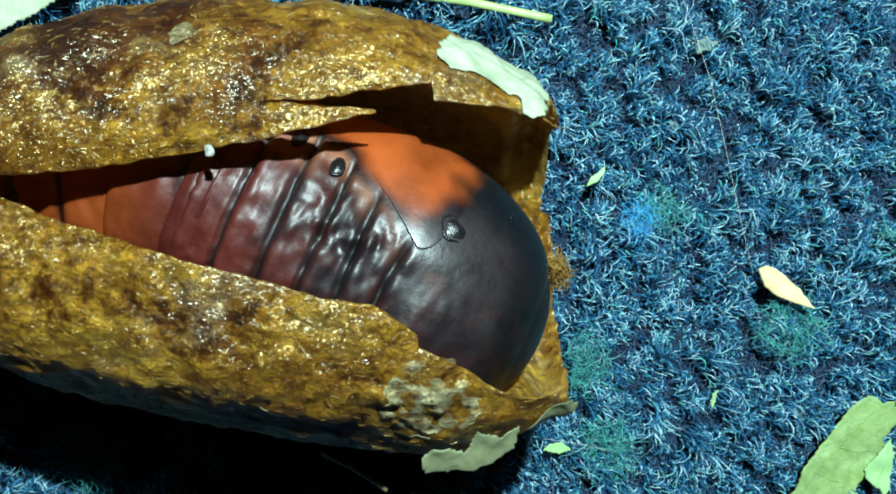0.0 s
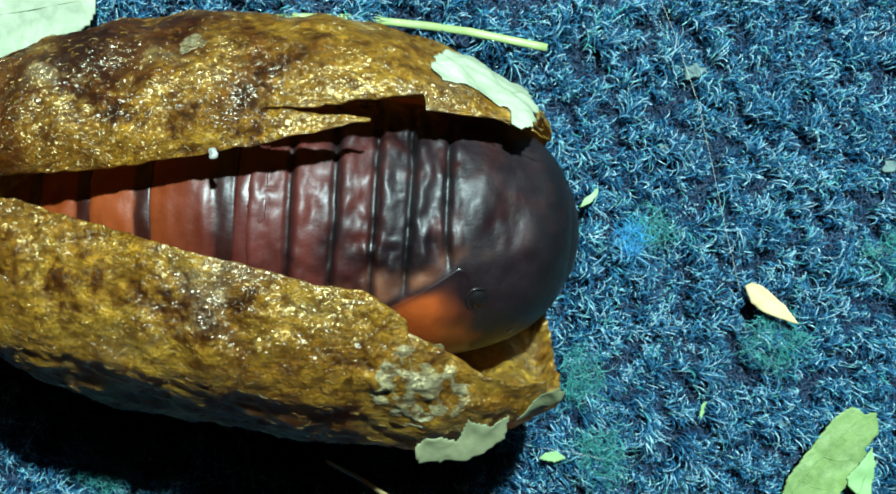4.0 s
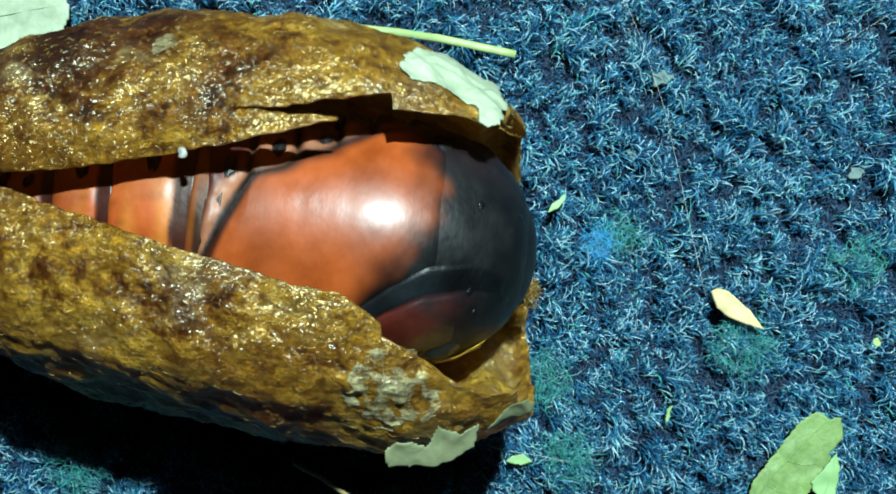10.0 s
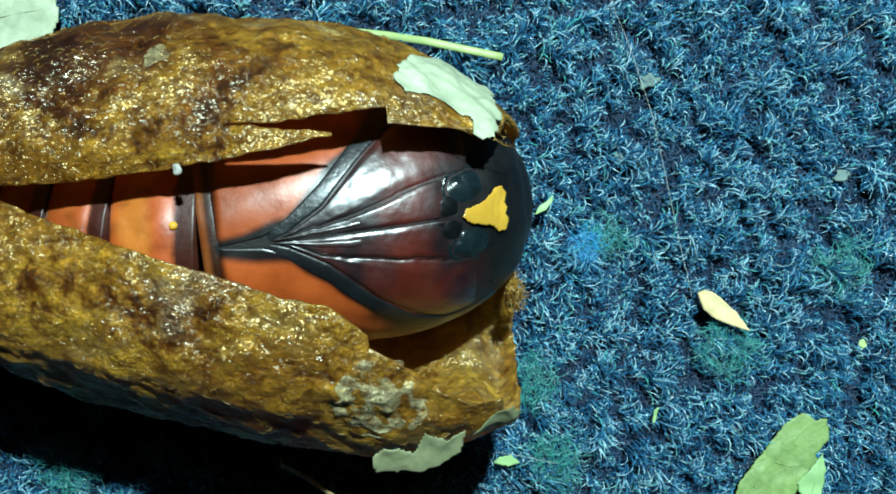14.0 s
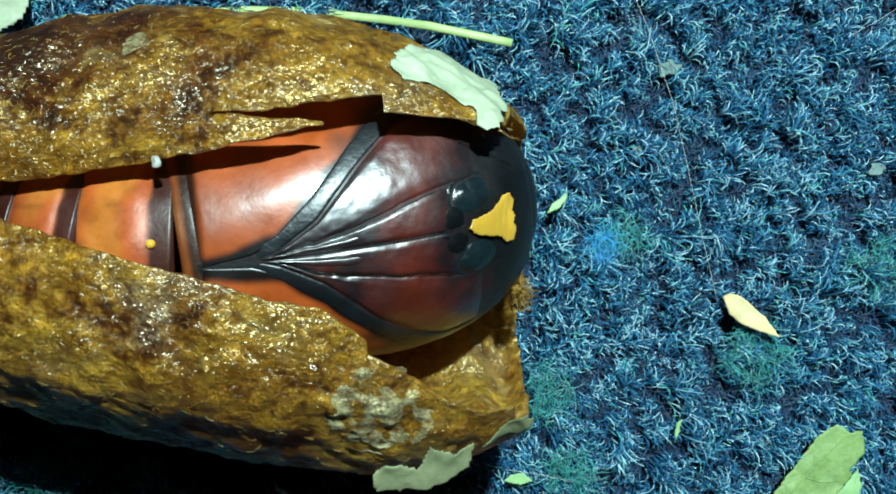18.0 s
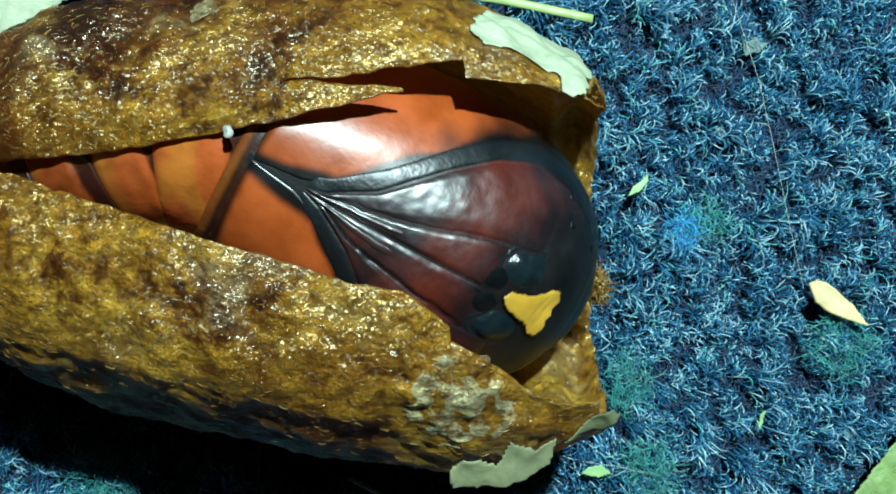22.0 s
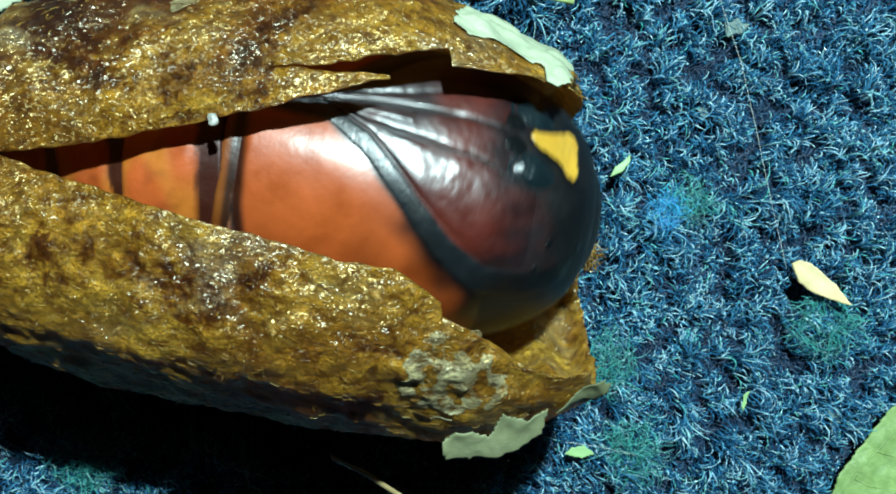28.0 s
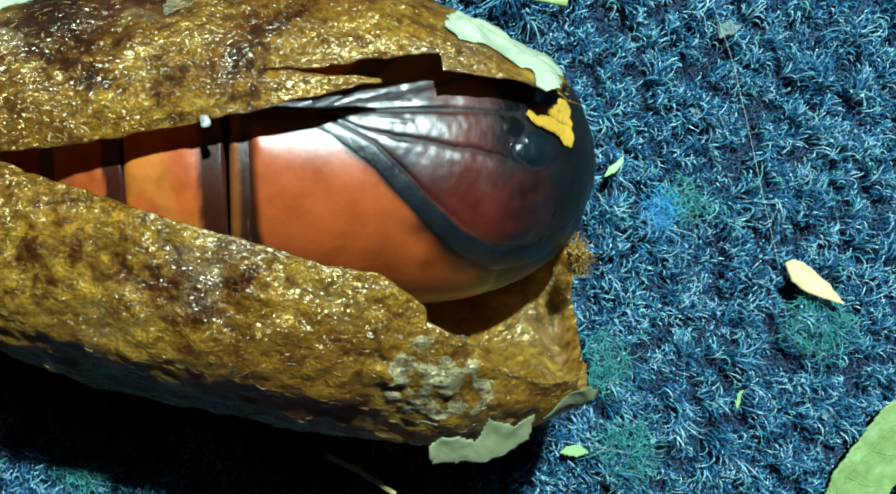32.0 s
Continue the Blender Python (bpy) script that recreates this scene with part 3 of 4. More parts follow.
def fold_gap(x, deg, j):
    """The distance of a point of the back from groove j, in mm; the foremost groove bends forward at its sides."""
    a = abs((deg + 180) % 360 - 180)
    return x - FOLDS[j] - 0.16 * wobble(deg * 0.05, FOLDS[j], 0, 0.6) - 0.9 * (1 - smooth(120, 165, a)) * (j == 5)


def front_colour(x, deg):
    a = abs((deg + 180) % 360 - 180)
    j = 5 * wobble(x, deg * 0.12, 0, 0.5, 3)
    v, d = lerp_table(WING_VENTRAL, x) + 0.6 * j, lerp_table(WING_DORSAL, x) + j
    wing = smooth(1.5, 6, a - v) * smooth(-1, 8, d - a) * (1 - smooth(-1.3, 1.3, x + 0.9 * wobble(x, deg * 0.1, 0, 0.8, 5) - lerp_table(WING_FRONT, a)))
    tone = (ORANGE * 0.92).lerp(ORANGE * 0.62, smooth(-0.2, 0.5, wobble(x, deg * 0.05, 0, 0.35, 12)))
    tone = tone.lerp(NIGHT, 0.92 * (1 - smooth(0.25, 0.7, x - lerp_table(WING_REAR, a))))
    c = NIGHT.lerp(DORSAL, smooth(108, 130, a) * (1 - smooth(29.5, 33, x))).lerp(tone, wing)
    c = c.lerp(belly_colour(x, deg), 1 - smooth(-6, -3, a - v))
    back = smooth(0, 8, a - d)
    dorsal = DORSAL.lerp(NIGHT, smooth(29.5, 33.0, x)).lerp(RUSSET, max(0.0, min(1.0, 0.95 * (1 - smooth(15.5, 23.5, x)) + 0.08 * smooth(26, 27.5, x) * (1 - smooth(29, 31, x)) + (1 - 0.6 * smooth(25, 27, x)) * (0.6 * wobble(x, deg * 0.05, 0, 0.5, 14) + 0.4 * wobble(x, deg * 0.12, 0, 1.1, 21)))))
    dorsal = FLESH.lerp(dorsal, smooth(4, 30, a - d + 2.4 * (x - 18) + 8 * wobble(x, deg * 0.1, 0, 0.9, 3)))
    for j in range(6):
        dorsal = dorsal.lerp(NIGHT, 0.9 * math.exp(-(fold_gap(x, deg, j) / 0.24) ** 2))
    return c.lerp(dorsal, back * (1 - 0.3 * smooth(27, 30, x)))


def ring_colour(x, deg, x0, x1):
    a = abs((deg + 180) % 360 - 180)
    f = (x - x0) / (x1 - x0)
    # ring colour halved towards the tail, standing in for the flap's shade
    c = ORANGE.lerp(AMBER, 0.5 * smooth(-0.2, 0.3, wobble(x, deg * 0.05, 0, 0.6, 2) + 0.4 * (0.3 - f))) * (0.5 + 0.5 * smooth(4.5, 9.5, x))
    c = c * (1 - 0.25 * smooth(0.1, 0.5, wobble(x, deg * 0.12, 0, 1.1, 9)))
    if x1 > 15:
        c = ORANGE.lerp(AMBER, 0.3 + 0.6 * wobble(x, deg * 0.06, 0, 0.5, 3)).lerp(NIGHT, 0.6 + 0.34 * smooth(0.20, 0.40, f))
    pale = math.exp(-((a - 104) / 15) ** 2 - ((f - 0.45) / 0.26) ** 2)
    c = c.lerp(FLESH, 0.85 * pale * (0.8 + 0.5 * wobble(x, deg * 0.1, 0, 1.0, 5)))
    back = (ORANGE * 0.55).lerp(DORSAL.lerp(RUSSET, 0.8), smooth(8, 13.5, x))
    c = c.lerp(back, smooth(110, 145, a + 12 * wobble(x, deg * 0.1, 0, 0.7)))
    band = smooth(0.76, 0.82, f + 0.05 * wobble(deg * 0.08, x0, 0, 1.0)) if x1 < 15 else 0.0
    c = c.lerp(NIGHT.lerp(MAROON, 0.2), 0.95 * band)
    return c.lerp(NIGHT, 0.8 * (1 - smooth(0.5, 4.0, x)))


def painted(bm, rule):
    layer = bm.loops.layers.float_color.new("Col")
    shade = {}
    for face in bm.faces:
        for lp in face.loops:
            v = lp.vert
            if v not in shade:
                p = v.co / MM
                shade[v] = rule(p.x + WAIST, math.degrees(math.atan2(p.y, p.z)))
            lp[layer] = (*shade[v], 1)


def strip(bm_rule, x0, x1, low, high, lift, n=70, m=14, dip=0.0, base=0.03):
    """A raised strip of skin between two angles, sloping down to the body at its edges."""
    bm = bmesh.new()
    rows = []
    for i in range(n + 1):
        x = x0 + (x1 - x0) * i / n
        a, b = low(x), high(x)
        end = smooth(0, 0.06, i / n) * smooth(0, 0.34 if dip else 0.10, 1 - i / n)
        row = []
        for k in range(m + 1):
            f = k / m
            h = lift(x) * end * (smooth(0, 0.18, f) * smooth(0, 0.18, 1 - f) * (0.7 + 0.3 * math.sin(math.pi * f)) if dip else smooth(0, 0.22, f) * smooth(0, 0.22, 1 - f) * (1 + 0.015 * math.sin(x * 4.6 + 0.02 * (a + (b - a) * f) + 2 * wobble(x, f * 3, 0, 0.5)))) + base
            if dip:
                h += dip * (0.05 * wobble(x, (a + (b - a) * f) * 0.1, 0, 0.8, 5) + 0.018 * wobble(x * 1.5, (a + (b - a) * f) * 0.2, 0, 1.6, 8)) * end
            h = -0.06 if k in (0, m) else (h + 0.06) * smooth(0, 0.10 if dip else 0.05, i / n) * smooth(0, 0.14, 1 - i / n) - 0.06
            row.append(bm.verts.new(skin(x, a + (b - a) * f, h) * MM))
        rows.append(row)
    grid_faces(bm, rows)
    painted(bm, bm_rule)
    bmesh.ops.recalc_face_normals(bm, faces=bm.faces)
    return bm


def knob(x, deg, size, sink=0.3, flat=0.6, seed=1):
    bm = bmesh.new()
    bmesh.ops.create_icosphere(bm, subdivisions=3, radius=1)
    c = skin(x, deg, -sink * size[2])
    out = Vector((0, math.sin(radians(deg)), math.cos(radians(deg))))
    side = Vector((1, 0, 0)).cross(out)
    for v in bm.verts:
        p = v.co * (1 + 0.12 * wobble(*v.co, 1.5, seed))
        v.co = (c + Vector((1, 0, 0)) * p.x * size[0] + side * p.y * size[1] + out * p.z * size[2]) * MM
    return bm


def dome(x, deg, rx, rdeg, h, seed=1, base=-0.04, rim=0.0):
    """A low swelling of the skin that runs out into it on all sides; rim: a raised crescent around its inner part."""
    bm = bmesh.new()
    rows = []
    n = 20 if rim else 9
    for i in range(n):
        q = i / (n - 1)
        row = []
        for k in range(32):
            a = 2 * math.pi * k / 32
            w = 1 + (0.26 if rim else 0.2) * wobble(math.cos(a), math.sin(a), seed, 1.2)
            if rim:
                side = smooth(-0.5, 0.6, math.cos(a + 0.5 * (1 if deg > 0 else -1) + math.pi))
                up = h * max(0.0, 1 - (q / 0.70) ** 2) + rim * math.exp(-((q - 0.84) / 0.075) ** 2) * side
            else:
                up = h * (1 - q * q)
            up = base + up * (1 + 0.3 * wobble(q * math.cos(a), q * math.sin(a), seed, 2.0, 3)) - (0.08 if i == n - 1 else 0)
            row.append(bm.verts.new(skin(x + rx * w * q * math.cos(a), deg + rdeg * w * q * math.sin(a), up) * MM))
        rows.append(row)
    grid_faces(bm, rows, close=True)
    bmesh.ops.remove_doubles(bm, verts=bm.verts, dist=1e-8)
    bmesh.ops.recalc_face_normals(bm, faces=bm.faces)
    return bm


def pupa():
    ob = empty("pupa")
    tagged(ob, "glossy orange and black moth pupa lying in the cocoon", "pupa")

    bm = bmesh.new()
    rows = []
    for i in range(171):
        x = 14.4 + 19.6 * (1 - (1 - i / 170) ** 1.5)
        row = []
        for k in range(180):
            deg = k * 2
            a = abs((deg + 180) % 360 - 180)
            back = smooth(-2, 10, a - lerp_table(WING_DORSAL, x))
            h = -0.12 * (1 - smooth(25.2, 26.0, x))
            for j in range(6):
                f = fold_gap(x, deg, j)
                h -= (0.42 if j < 5 else 0.34) * (math.exp(-(f / 0.17) ** 2) + 0.5 * math.exp(-abs(f) / 0.4) * (f < 0))
                h += 0.22 * math.exp(-((f - 0.55) / 0.45) ** 2) * (j < 5)
            rumple = math.exp(-((a - 150) / 22) ** 2) * smooth(18, 22, x)
            rough = (0.10 + 0.20 * rumple) * wobble(x, deg * 0.12, 0, 0.8) + (0.08 + 0.16 * rumple) * wobble(x * 1.6, deg * 0.16, 0, 1.0, 4) + (0.08 + 0.08 * rumple) * wobble(x * 2.4, deg * 0.3, 0, 1.2, 7)
            fade = 1 - smooth(25.6, 26.6, x)
            lump = 0.50 * wobble(x, deg * 0.07, 0, 0.45, 6) * smooth(25.5, 27, x) * (1 - smooth(30, 32.5, x))
            lump += 0.10 * wobble(x * 1.7, deg * 0.14, 0, 0.9, 11) * smooth(25.4, 26.4, x) * (1 - smooth(28.5, 31, x))
            row.append(bm.verts.new(skin(x, deg, min(1.0, girth(x)) * (back * (h + fade * rough + lump) + 0.02 * wobble(x, deg * 0.05, 0, 0.6))) * MM))
        rows.append(row)
    grid_faces(bm, rows, close=True)
    painted(bm, front_colour)
    bmesh.ops.remove_doubles(bm, verts=bm.verts, dist=1e-7)
    bmesh.ops.recalc_face_normals(bm, faces=bm.faces)
    part("body", bm, CHITIN_ROUGH, ob, "dark wrinkled back and head of fused skin")

    for s in (1, -1):
        part("wing_case", strip(front_colour, 14.25, 28.6, lambda x: s * (lerp_table(WING_VENTRAL, x) - 1), lambda x: s * (lerp_table(WING_DORSAL, x) - 55 * smooth(25.6, 28.6, x) ** 2), lambda x: 0.13 * (1 - smooth(23.5, 27.5, x)), 190, 120),
             CHITIN, ob, "smooth orange wing case with a black margin")
        part("antenna", strip(lambda x, d: Vector((0.0055, 0.009, 0.0115)).lerp(NIGHT, 0.9 * smooth(26.5, 29, x)) * (1 + 0.5 * wobble(x, d * 0.1, 0, 0.8)), 16.6, 33.3, lambda x: s * inner_edge(x), lambda x: s * (lerp_table(WING_VENTRAL, x) + 3.0 * smooth(15.4, 19, x)),
             lambda x: 0.06 * (1 - smooth(27, 31, x)), 150, 14, 0.3, 0.02), ANTENNA_SKIN, ob, "blue-black ribbed antenna case")
        part("leg", strip(belly_colour, 17.0, 28.2, lambda x: s * 0.2, lambda x: s * max(0.5, seam(x, s) - 0.15), lambda x: 0.11, 120, 26, 1),
             LEG_SKIN, ob, "plum-brown inner leg case pressed to the belly")
        part("leg", strip(belly_colour, 17.6, 30.0, lambda x: s * (seam(x, s) + 0.15), lambda x: s * max(seam(x, s) + 0.4, inner_edge(x) - 0.3), lambda x: 0.11, 120, 30, 1),
             LEG_SKIN, ob, "red-brown outer leg case pressed to the belly")
        part("leg", strip(belly_colour, 17.6, 23.8, lambda x: s * (0.3 + 0.22 * seam(x, s)), lambda x: s * (0.6 + 0.55 * seam(x, s)), lambda x: 0.16, 60, 14, 1),
             LEG_SKIN, ob, "slim dark leg tip along the middle seam")
        part("eye", dome(28.7, s * 13.5, 1.6, 11.0, 0.32, 2 + s, -0.02, 0.04), EYE, ob, "blue-black glossy eye swelling beside the face")
        for mx, ma, mr, md, mh in ((27.5, 5.2, 0.85, 5.6, 0.12), (26.8, 2.4, 0.55, 2.8, 0.09)):
            part("mouthpart", dome(mx, s * ma, mr, md, mh, 5 + s + ma), BLACK, ob, "small black knob beside the face")
        part("tubercle", dome(27.3, s * 131, 0.85, 6.5, 0.16, 7 + s, -0.02, 0.14), DULL_BLACK, ob, "small dark crater-like pimple at the wing base")
        for hx, ha in ((29.7, 102), (32.2, 108), (29.6, 57), (30.1, 44), (31.9, 47)):
            part("pimple", dome(hx, s * ha, 0.22, 2.4, 0.07, ha, 0.0), BLACK, ob, "tiny glossy black head pimple")
        part("spiracle", dome(20.6, s * 126, 0.40, 5.0, 0.10, 9 + s, -0.02, 0.05), DULL_BLACK, ob)
        part("spiracle", dome(18.1, s * 118, 0.40, 5.5, 0.10, 11 + s, -0.02, 0.05), DULL_BLACK, ob)
        part("spiracle", dome(15.6, s * 105, 0.40, 6.0, 0.10, 13 + s, 0.0, 0.05), DULL_BLACK, ob)
    half = [(28.3, 0), (28.5, 2.8), (29.1, 4.2), (29.7, 5.8), (30.2, 8.5), (30.5, 11.5), (31.0, 12), (31.25, 8), (31.1, 3.5), (31.2, 0)]
    poly = half + [(x, -a) for x, a in half[::-1] if a]
    part("face_patch", sheet(poly, lambda x, d, h: skin(x, d, 0.16 + h + 0.12 * math.sin(math.pi * min(1.0, max(0.0, (x - 28.1) / 3.3))) + 0.14 * wobble(x, d * 0.1, 0, 1.0)), (0.08, 0.6), 0.5, 0.06, 6), YELLOW, ob, "bright yellow waxy face patch")

    joints = (0.0, 3.0, 5.9, 9.2, 13.7, 15.2)
    rings = []
    for x0, x1 in zip(joints, joints[1:]):
        bm = bmesh.new()
        rows = []
        top = x1 + 0.25
        for i in range(25):
            x = x0 + (top - x0) * i / 24
            f = (x - x0) / (x1 - x0)
            h = 0.10 * math.sin(math.pi * min(1.0, f / 0.8)) ** 0.5 - 0.10 * smooth(0.66, 0.80, f) * (x1 < 15) - (0.12 * (1 - smooth(0, 0.08, f)) if x0 > 0 else 0)
            if x1 > 15:
                h -= 0.10
            row = []
            for k in range(96):
                deg = k * 3.75
                a = abs((deg + 180) % 360 - 180)
                w = (0.05 + 0.11 * smooth(100, 150, a)) * wobble(x * 1.5, deg * 0.07, x0, 1.0, 6)
                row.append(bm.verts.new(skin(x, deg, (h + w) * min(1.0, girth(x) / 3)) * MM))
            rows.append(row)
        grid_faces(bm, rows, close=True)
        for cap in (rows[0][::-1], rows[-1]):
            bm.faces.new(cap)
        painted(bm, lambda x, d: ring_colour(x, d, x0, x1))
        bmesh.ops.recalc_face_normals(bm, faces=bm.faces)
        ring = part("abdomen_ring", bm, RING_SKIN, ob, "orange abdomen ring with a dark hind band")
        middle = x0 + 0.5 * (x1 - x0)
        if 2 < x0 < 13:
            for s in (1, -1):
                part("spiracle", dome(x0 + 0.52 * (x1 - x0), s * 106, 0.42, 7.0, 0.10, x0, 0.10, 0.08), DULL_BLACK, ring)
        rings.append((ring, middle))
    part("pimple", knob(12.4, 14, (0.24, 0.24, 0.2), 0.0, seed=2), plain_material("amber_wax", (0.70, 0.34, 0.03), (0.80, 0.42, 0.05), 1500, 0.25, 0.2), ob, "tiny amber bead")
    return ob, rings


PUPA, RINGS = pupa()


# ---- litter on the carpet, placed in mm ----
def spot(px, py):
    return (px - 784) * 0.04135 - 0.43, (432 - py) * 0.04135 - 0.15


def litter(name, outline, mat, label, category, z=0.5, rise=None, cell=0.11, rag=0.6, thick=0.12, seed=1, group="", veins=()):
    poly = [spot(*p) for p in outline]
    cx, cy = sum(p[0] for p in poly) / len(poly), sum(p[1] for p in poly) / len(poly)
    poly = [(x - cx, y - cy) for x, y in poly]

    def place(u, v, h):
        return Vector((u, v, h + 0.10 * wobble(u, v, 0, 0.8, seed) + (rise(u, v) if rise else 0)))
    ob = link_mesh(name, sheet(poly, place, (cell, cell), rag, thick, seed), mat)
    ob.matrix_basis = pose(cx * MM, cy * MM, z * MM)
    for name2, line, w in veins:
        line = [(a - cx, b - cy) for a, b in (spot(*p) for p in line)]
        pts = [place(u, v, thick) for u, v in line]
        me = tubes(name2, [[tuple(p) for p in pts]], mat, w, 6)
        rib = new(name2, me)
        rib.parent = ob
    return tagged(ob, label, category, group)


def strand(name, points, mat, width, label, category, z=0.5, flat=1.0):
    pts = [Vector((*spot(px, py), z + dz)) for px, py, dz in points]
    o = pts[0].copy()
    bm = bmesh.new()
    rows = []
    dense = []
    for a, b in zip(pts, pts[1:]):
        dense += [a.lerp(b, k / 6) for k in range(6)]
    dense.append(pts[-1])
    for i, p in enumerate(dense):
        d = (dense[min(i + 1, len(dense) - 1)] - dense[max(i - 1, 0)]).normalized()
        side = d.cross(Vector((0, 0, 1))).normalized()
        w = width * (1 + 0.12 * wobble(i * 0.3, 0, 0, 1.0))
        rows.append([bm.verts.new((p - o + side * w * math.cos(t) + Vector((0, 0, 1)) * w * flat * math.sin(t)) * MM) for t in [2 * math.pi * k / 8 for k in range(8)]])
    grid_faces(bm, rows, close=True)
    bm.faces.new(rows[0][::-1])
    bm.faces.new(rows[-1])
    bmesh.ops.recalc_face_normals(bm, faces=bm.faces)
    ob = link_mesh(name, bm, mat)
    ob.matrix_basis = pose(*(o * MM))
    return tagged(ob, label, category)


def tangle(name, at, radius, count, mat, label, category, seed, z=0.32, stretch=1.0):
    rng = random.Random(seed)
    strands = []
    for _ in range(count):
        a, r = rng.uniform(0, 2 * math.pi), radius * math.sqrt(rng.random())
        p = Vector((r * math.cos(a), stretch * r * math.sin(a), rng.uniform(-0.5, 0.25)))
        da, curl = rng.uniform(0, 2 * math.pi), rng.uniform(-0.9, 0.9)
        pts = [tuple(p)]
        for k in range(5):
            da += curl
            p = p + Vector((math.cos(da), math.sin(da), rng.uniform(-0.3, 0.3))) * 0.32
            pts.append(tuple(p))
        strands.append(pts)
    ob = new(name, tubes(name, strands, mat, 0.042))
    x, y = spot(*at)
    ob.matrix_basis = pose(x * MM, y * MM, z * MM)
    return tagged(ob, label, category, kind="stuff")


litter("husk", [(1233, 492), (1245, 486), (1262, 491), (1295, 522), (1320, 556), (1300, 551), (1262, 537), (1243, 520)], CREAM,
       "cream dry husk tapering to a point on the carpet", "husk", 0.7, lambda u, v: 0.25 * u, 0.06, 0.12, 0.25, 2)
litter("leaf", [(1262, 910), (1290, 858), (1310, 818), (1345, 770), (1388, 716), (1415, 700), (1456, 712), (1457, 748), (1438, 772), (1446, 806), (1420, 838), (1404, 836), (1394, 852), (1400, 910)], LEAF_GREEN,
       "torn mottled green leaf lying on the carpet", "leaf", 0.6, lambda u, v: 0.05 * u, 0.12, 0.9, 0.12, 3, "", (("midrib", [(1290, 880), (1340, 812), (1390, 756), (1436, 712)], 0.10), ("vein", [(1330, 826), (1350, 838), (1376, 842)], 0.06), ("vein", [(1365, 784), (1392, 792), (1420, 790)], 0.06)))
litter("leaf", [(1406, 818), (1430, 790), (1447, 768), (1453, 792), (1446, 850), (1438, 868), (1420, 846), (1408, 836)], LEAF_LIGHT,
       "small light green leaf lobe on the torn leaf", "leaf", 0.95, lambda u, v: 0.1 * u, 0.1, 0.5, 0.1, 4, "", (("midrib", [(1424, 850), (1436, 815), (1446, 775)], 0.06),))
litter("leaf", [(-150, -60), (113, -60), (113, 40), (60, 75), (0, 105), (-150, 160)], LEAF_PALE,
       "pale mint leaf piece lying behind the cocoon", "leaf", 0.8, None, 0.2, 0.5, 0.15, 5, "", (("midrib", [(-140, 40), (0, 20), (105, 0)], 0.12),))
litter("leaf_scrap", [(876, 790), (890, 778), (908, 775), (926, 788), (905, 794)], LEAF_LIGHT, "tiny pale green leaf scrap on carpet", "leaf scrap", 0.7, None, 0.07, 0.4, 0.08, 6, "leaf scraps on the carpet")
litter("leaf_scrap", [(949, 357), (956, 342), (970, 333), (982, 321), (979, 336), (966, 351)], LEAF_LIGHT, "tiny curved green leaf scrap on carpet", "leaf scrap", 0.7, None, 0.06, 0.4, 0.08, 7, "leaf scraps on the carpet")
litter("leaf_scrap", [(1514, 572), (1522, 570), (1528, 580), (1520, 587), (1513, 582)], STALK, "tiny yellow-green crumb on carpet", "leaf scrap", 0.6, None, 0.06, 0.4, 0.1, 8, "leaf scraps on the carpet")
litter("leaf_scrap", [(1130, 112), (1150, 106), (1172, 116), (1160, 130), (1138, 134)], FLAKE, "pale ragged flake sunk in carpet", "leaf scrap", -0.45, None, 0.07, 1.0, 0.06, 9, "leaf scraps on the carpet")
litter("leaf_scrap", [(1088, 250), (1100, 246), (1116, 262), (1140, 262), (1134, 270), (1100, 268)], FLAKE, "pale ragged flake sunk in carpet", "leaf scrap", -0.3, None, 0.07, 2.0, 0.06, 10, "leaf scraps on the carpet")
litter("leaf_scrap", [(1154, 716), (1160, 694), (1168, 690), (1165, 704), (1158, 722)], LEAF_LIGHT, "tiny thin green leaf scrap on carpet", "leaf scrap", 0.5, None, 0.06, 0.6, 0.06, 11, "leaf scraps on the carpet")
litter("leaf_scrap", [(1478, 278), (1500, 276), (1506, 286), (1488, 294)], FLAKE, "pale ragged flake sunk in carpet", "leaf scrap", -0.35, None, 0.07, 2.0, 0.06, 12, "leaf scraps on the carpet")
litter("leaf_scrap", [(1300, 722), (1312, 720), (1316, 745), (1306, 750)], FLAKE, "pale ragged flake sunk in carpet", "leaf scrap", -0.35, None, 0.07, 2.0, 0.06, 13, "leaf scraps on the carpet")
strand("grass_stalk", [(330, 32, -1.3), (450, 23, -1.2), (560, 26, -1.0), (690, 42, -0.6), (760, 56, 0.25), (892, 84, 0.4)], STALK, 0.30, "cut light green grass stalk lying beside the cocoon", "grass stalk", 0.45, 0.6)
strand("straw", [(508, 782, -0.6), (528, 772, 4.6), (580, 782, 7.0), (634, 804, 9.0)], STRAW, 0.15, "short dry tan straw poking from the carpet", "straw", 0.8, 0.8)
strand("hair", [(1060, -60, 0), (1110, 60, 0), (1150, 180, 0.1), (1175, 290, 0.1), (1196, 390, 0.1), (1222, 500, 0)], HAIR, 0.013, "long pale hair lying across the carpet", "hair", 0.95)
strand("hair", [(1440, 70, 0), (1480, 48, 0.2), (1540, 10, 0.1)], HAIR, 0.012, "short pale hair on the carpet", "hair", 0.7)
strand("hair", [(880, 770, 0), (930, 776, 0.2), (990, 790, 0.1)], HAIR, 0.012, "short pale hair on the carpet", "hair", 0.7)
tangle("blue_fluff", (1042, 412), 0.8, 110, BLUE, "bright blue fluff caught in the carpet", "fluff", 41, stretch=1.3)
tangle("teal_fluff", (1075, 395), 1.3, 90, TEAL, "teal-green fluff caught in the carpet", "fluff", 42)
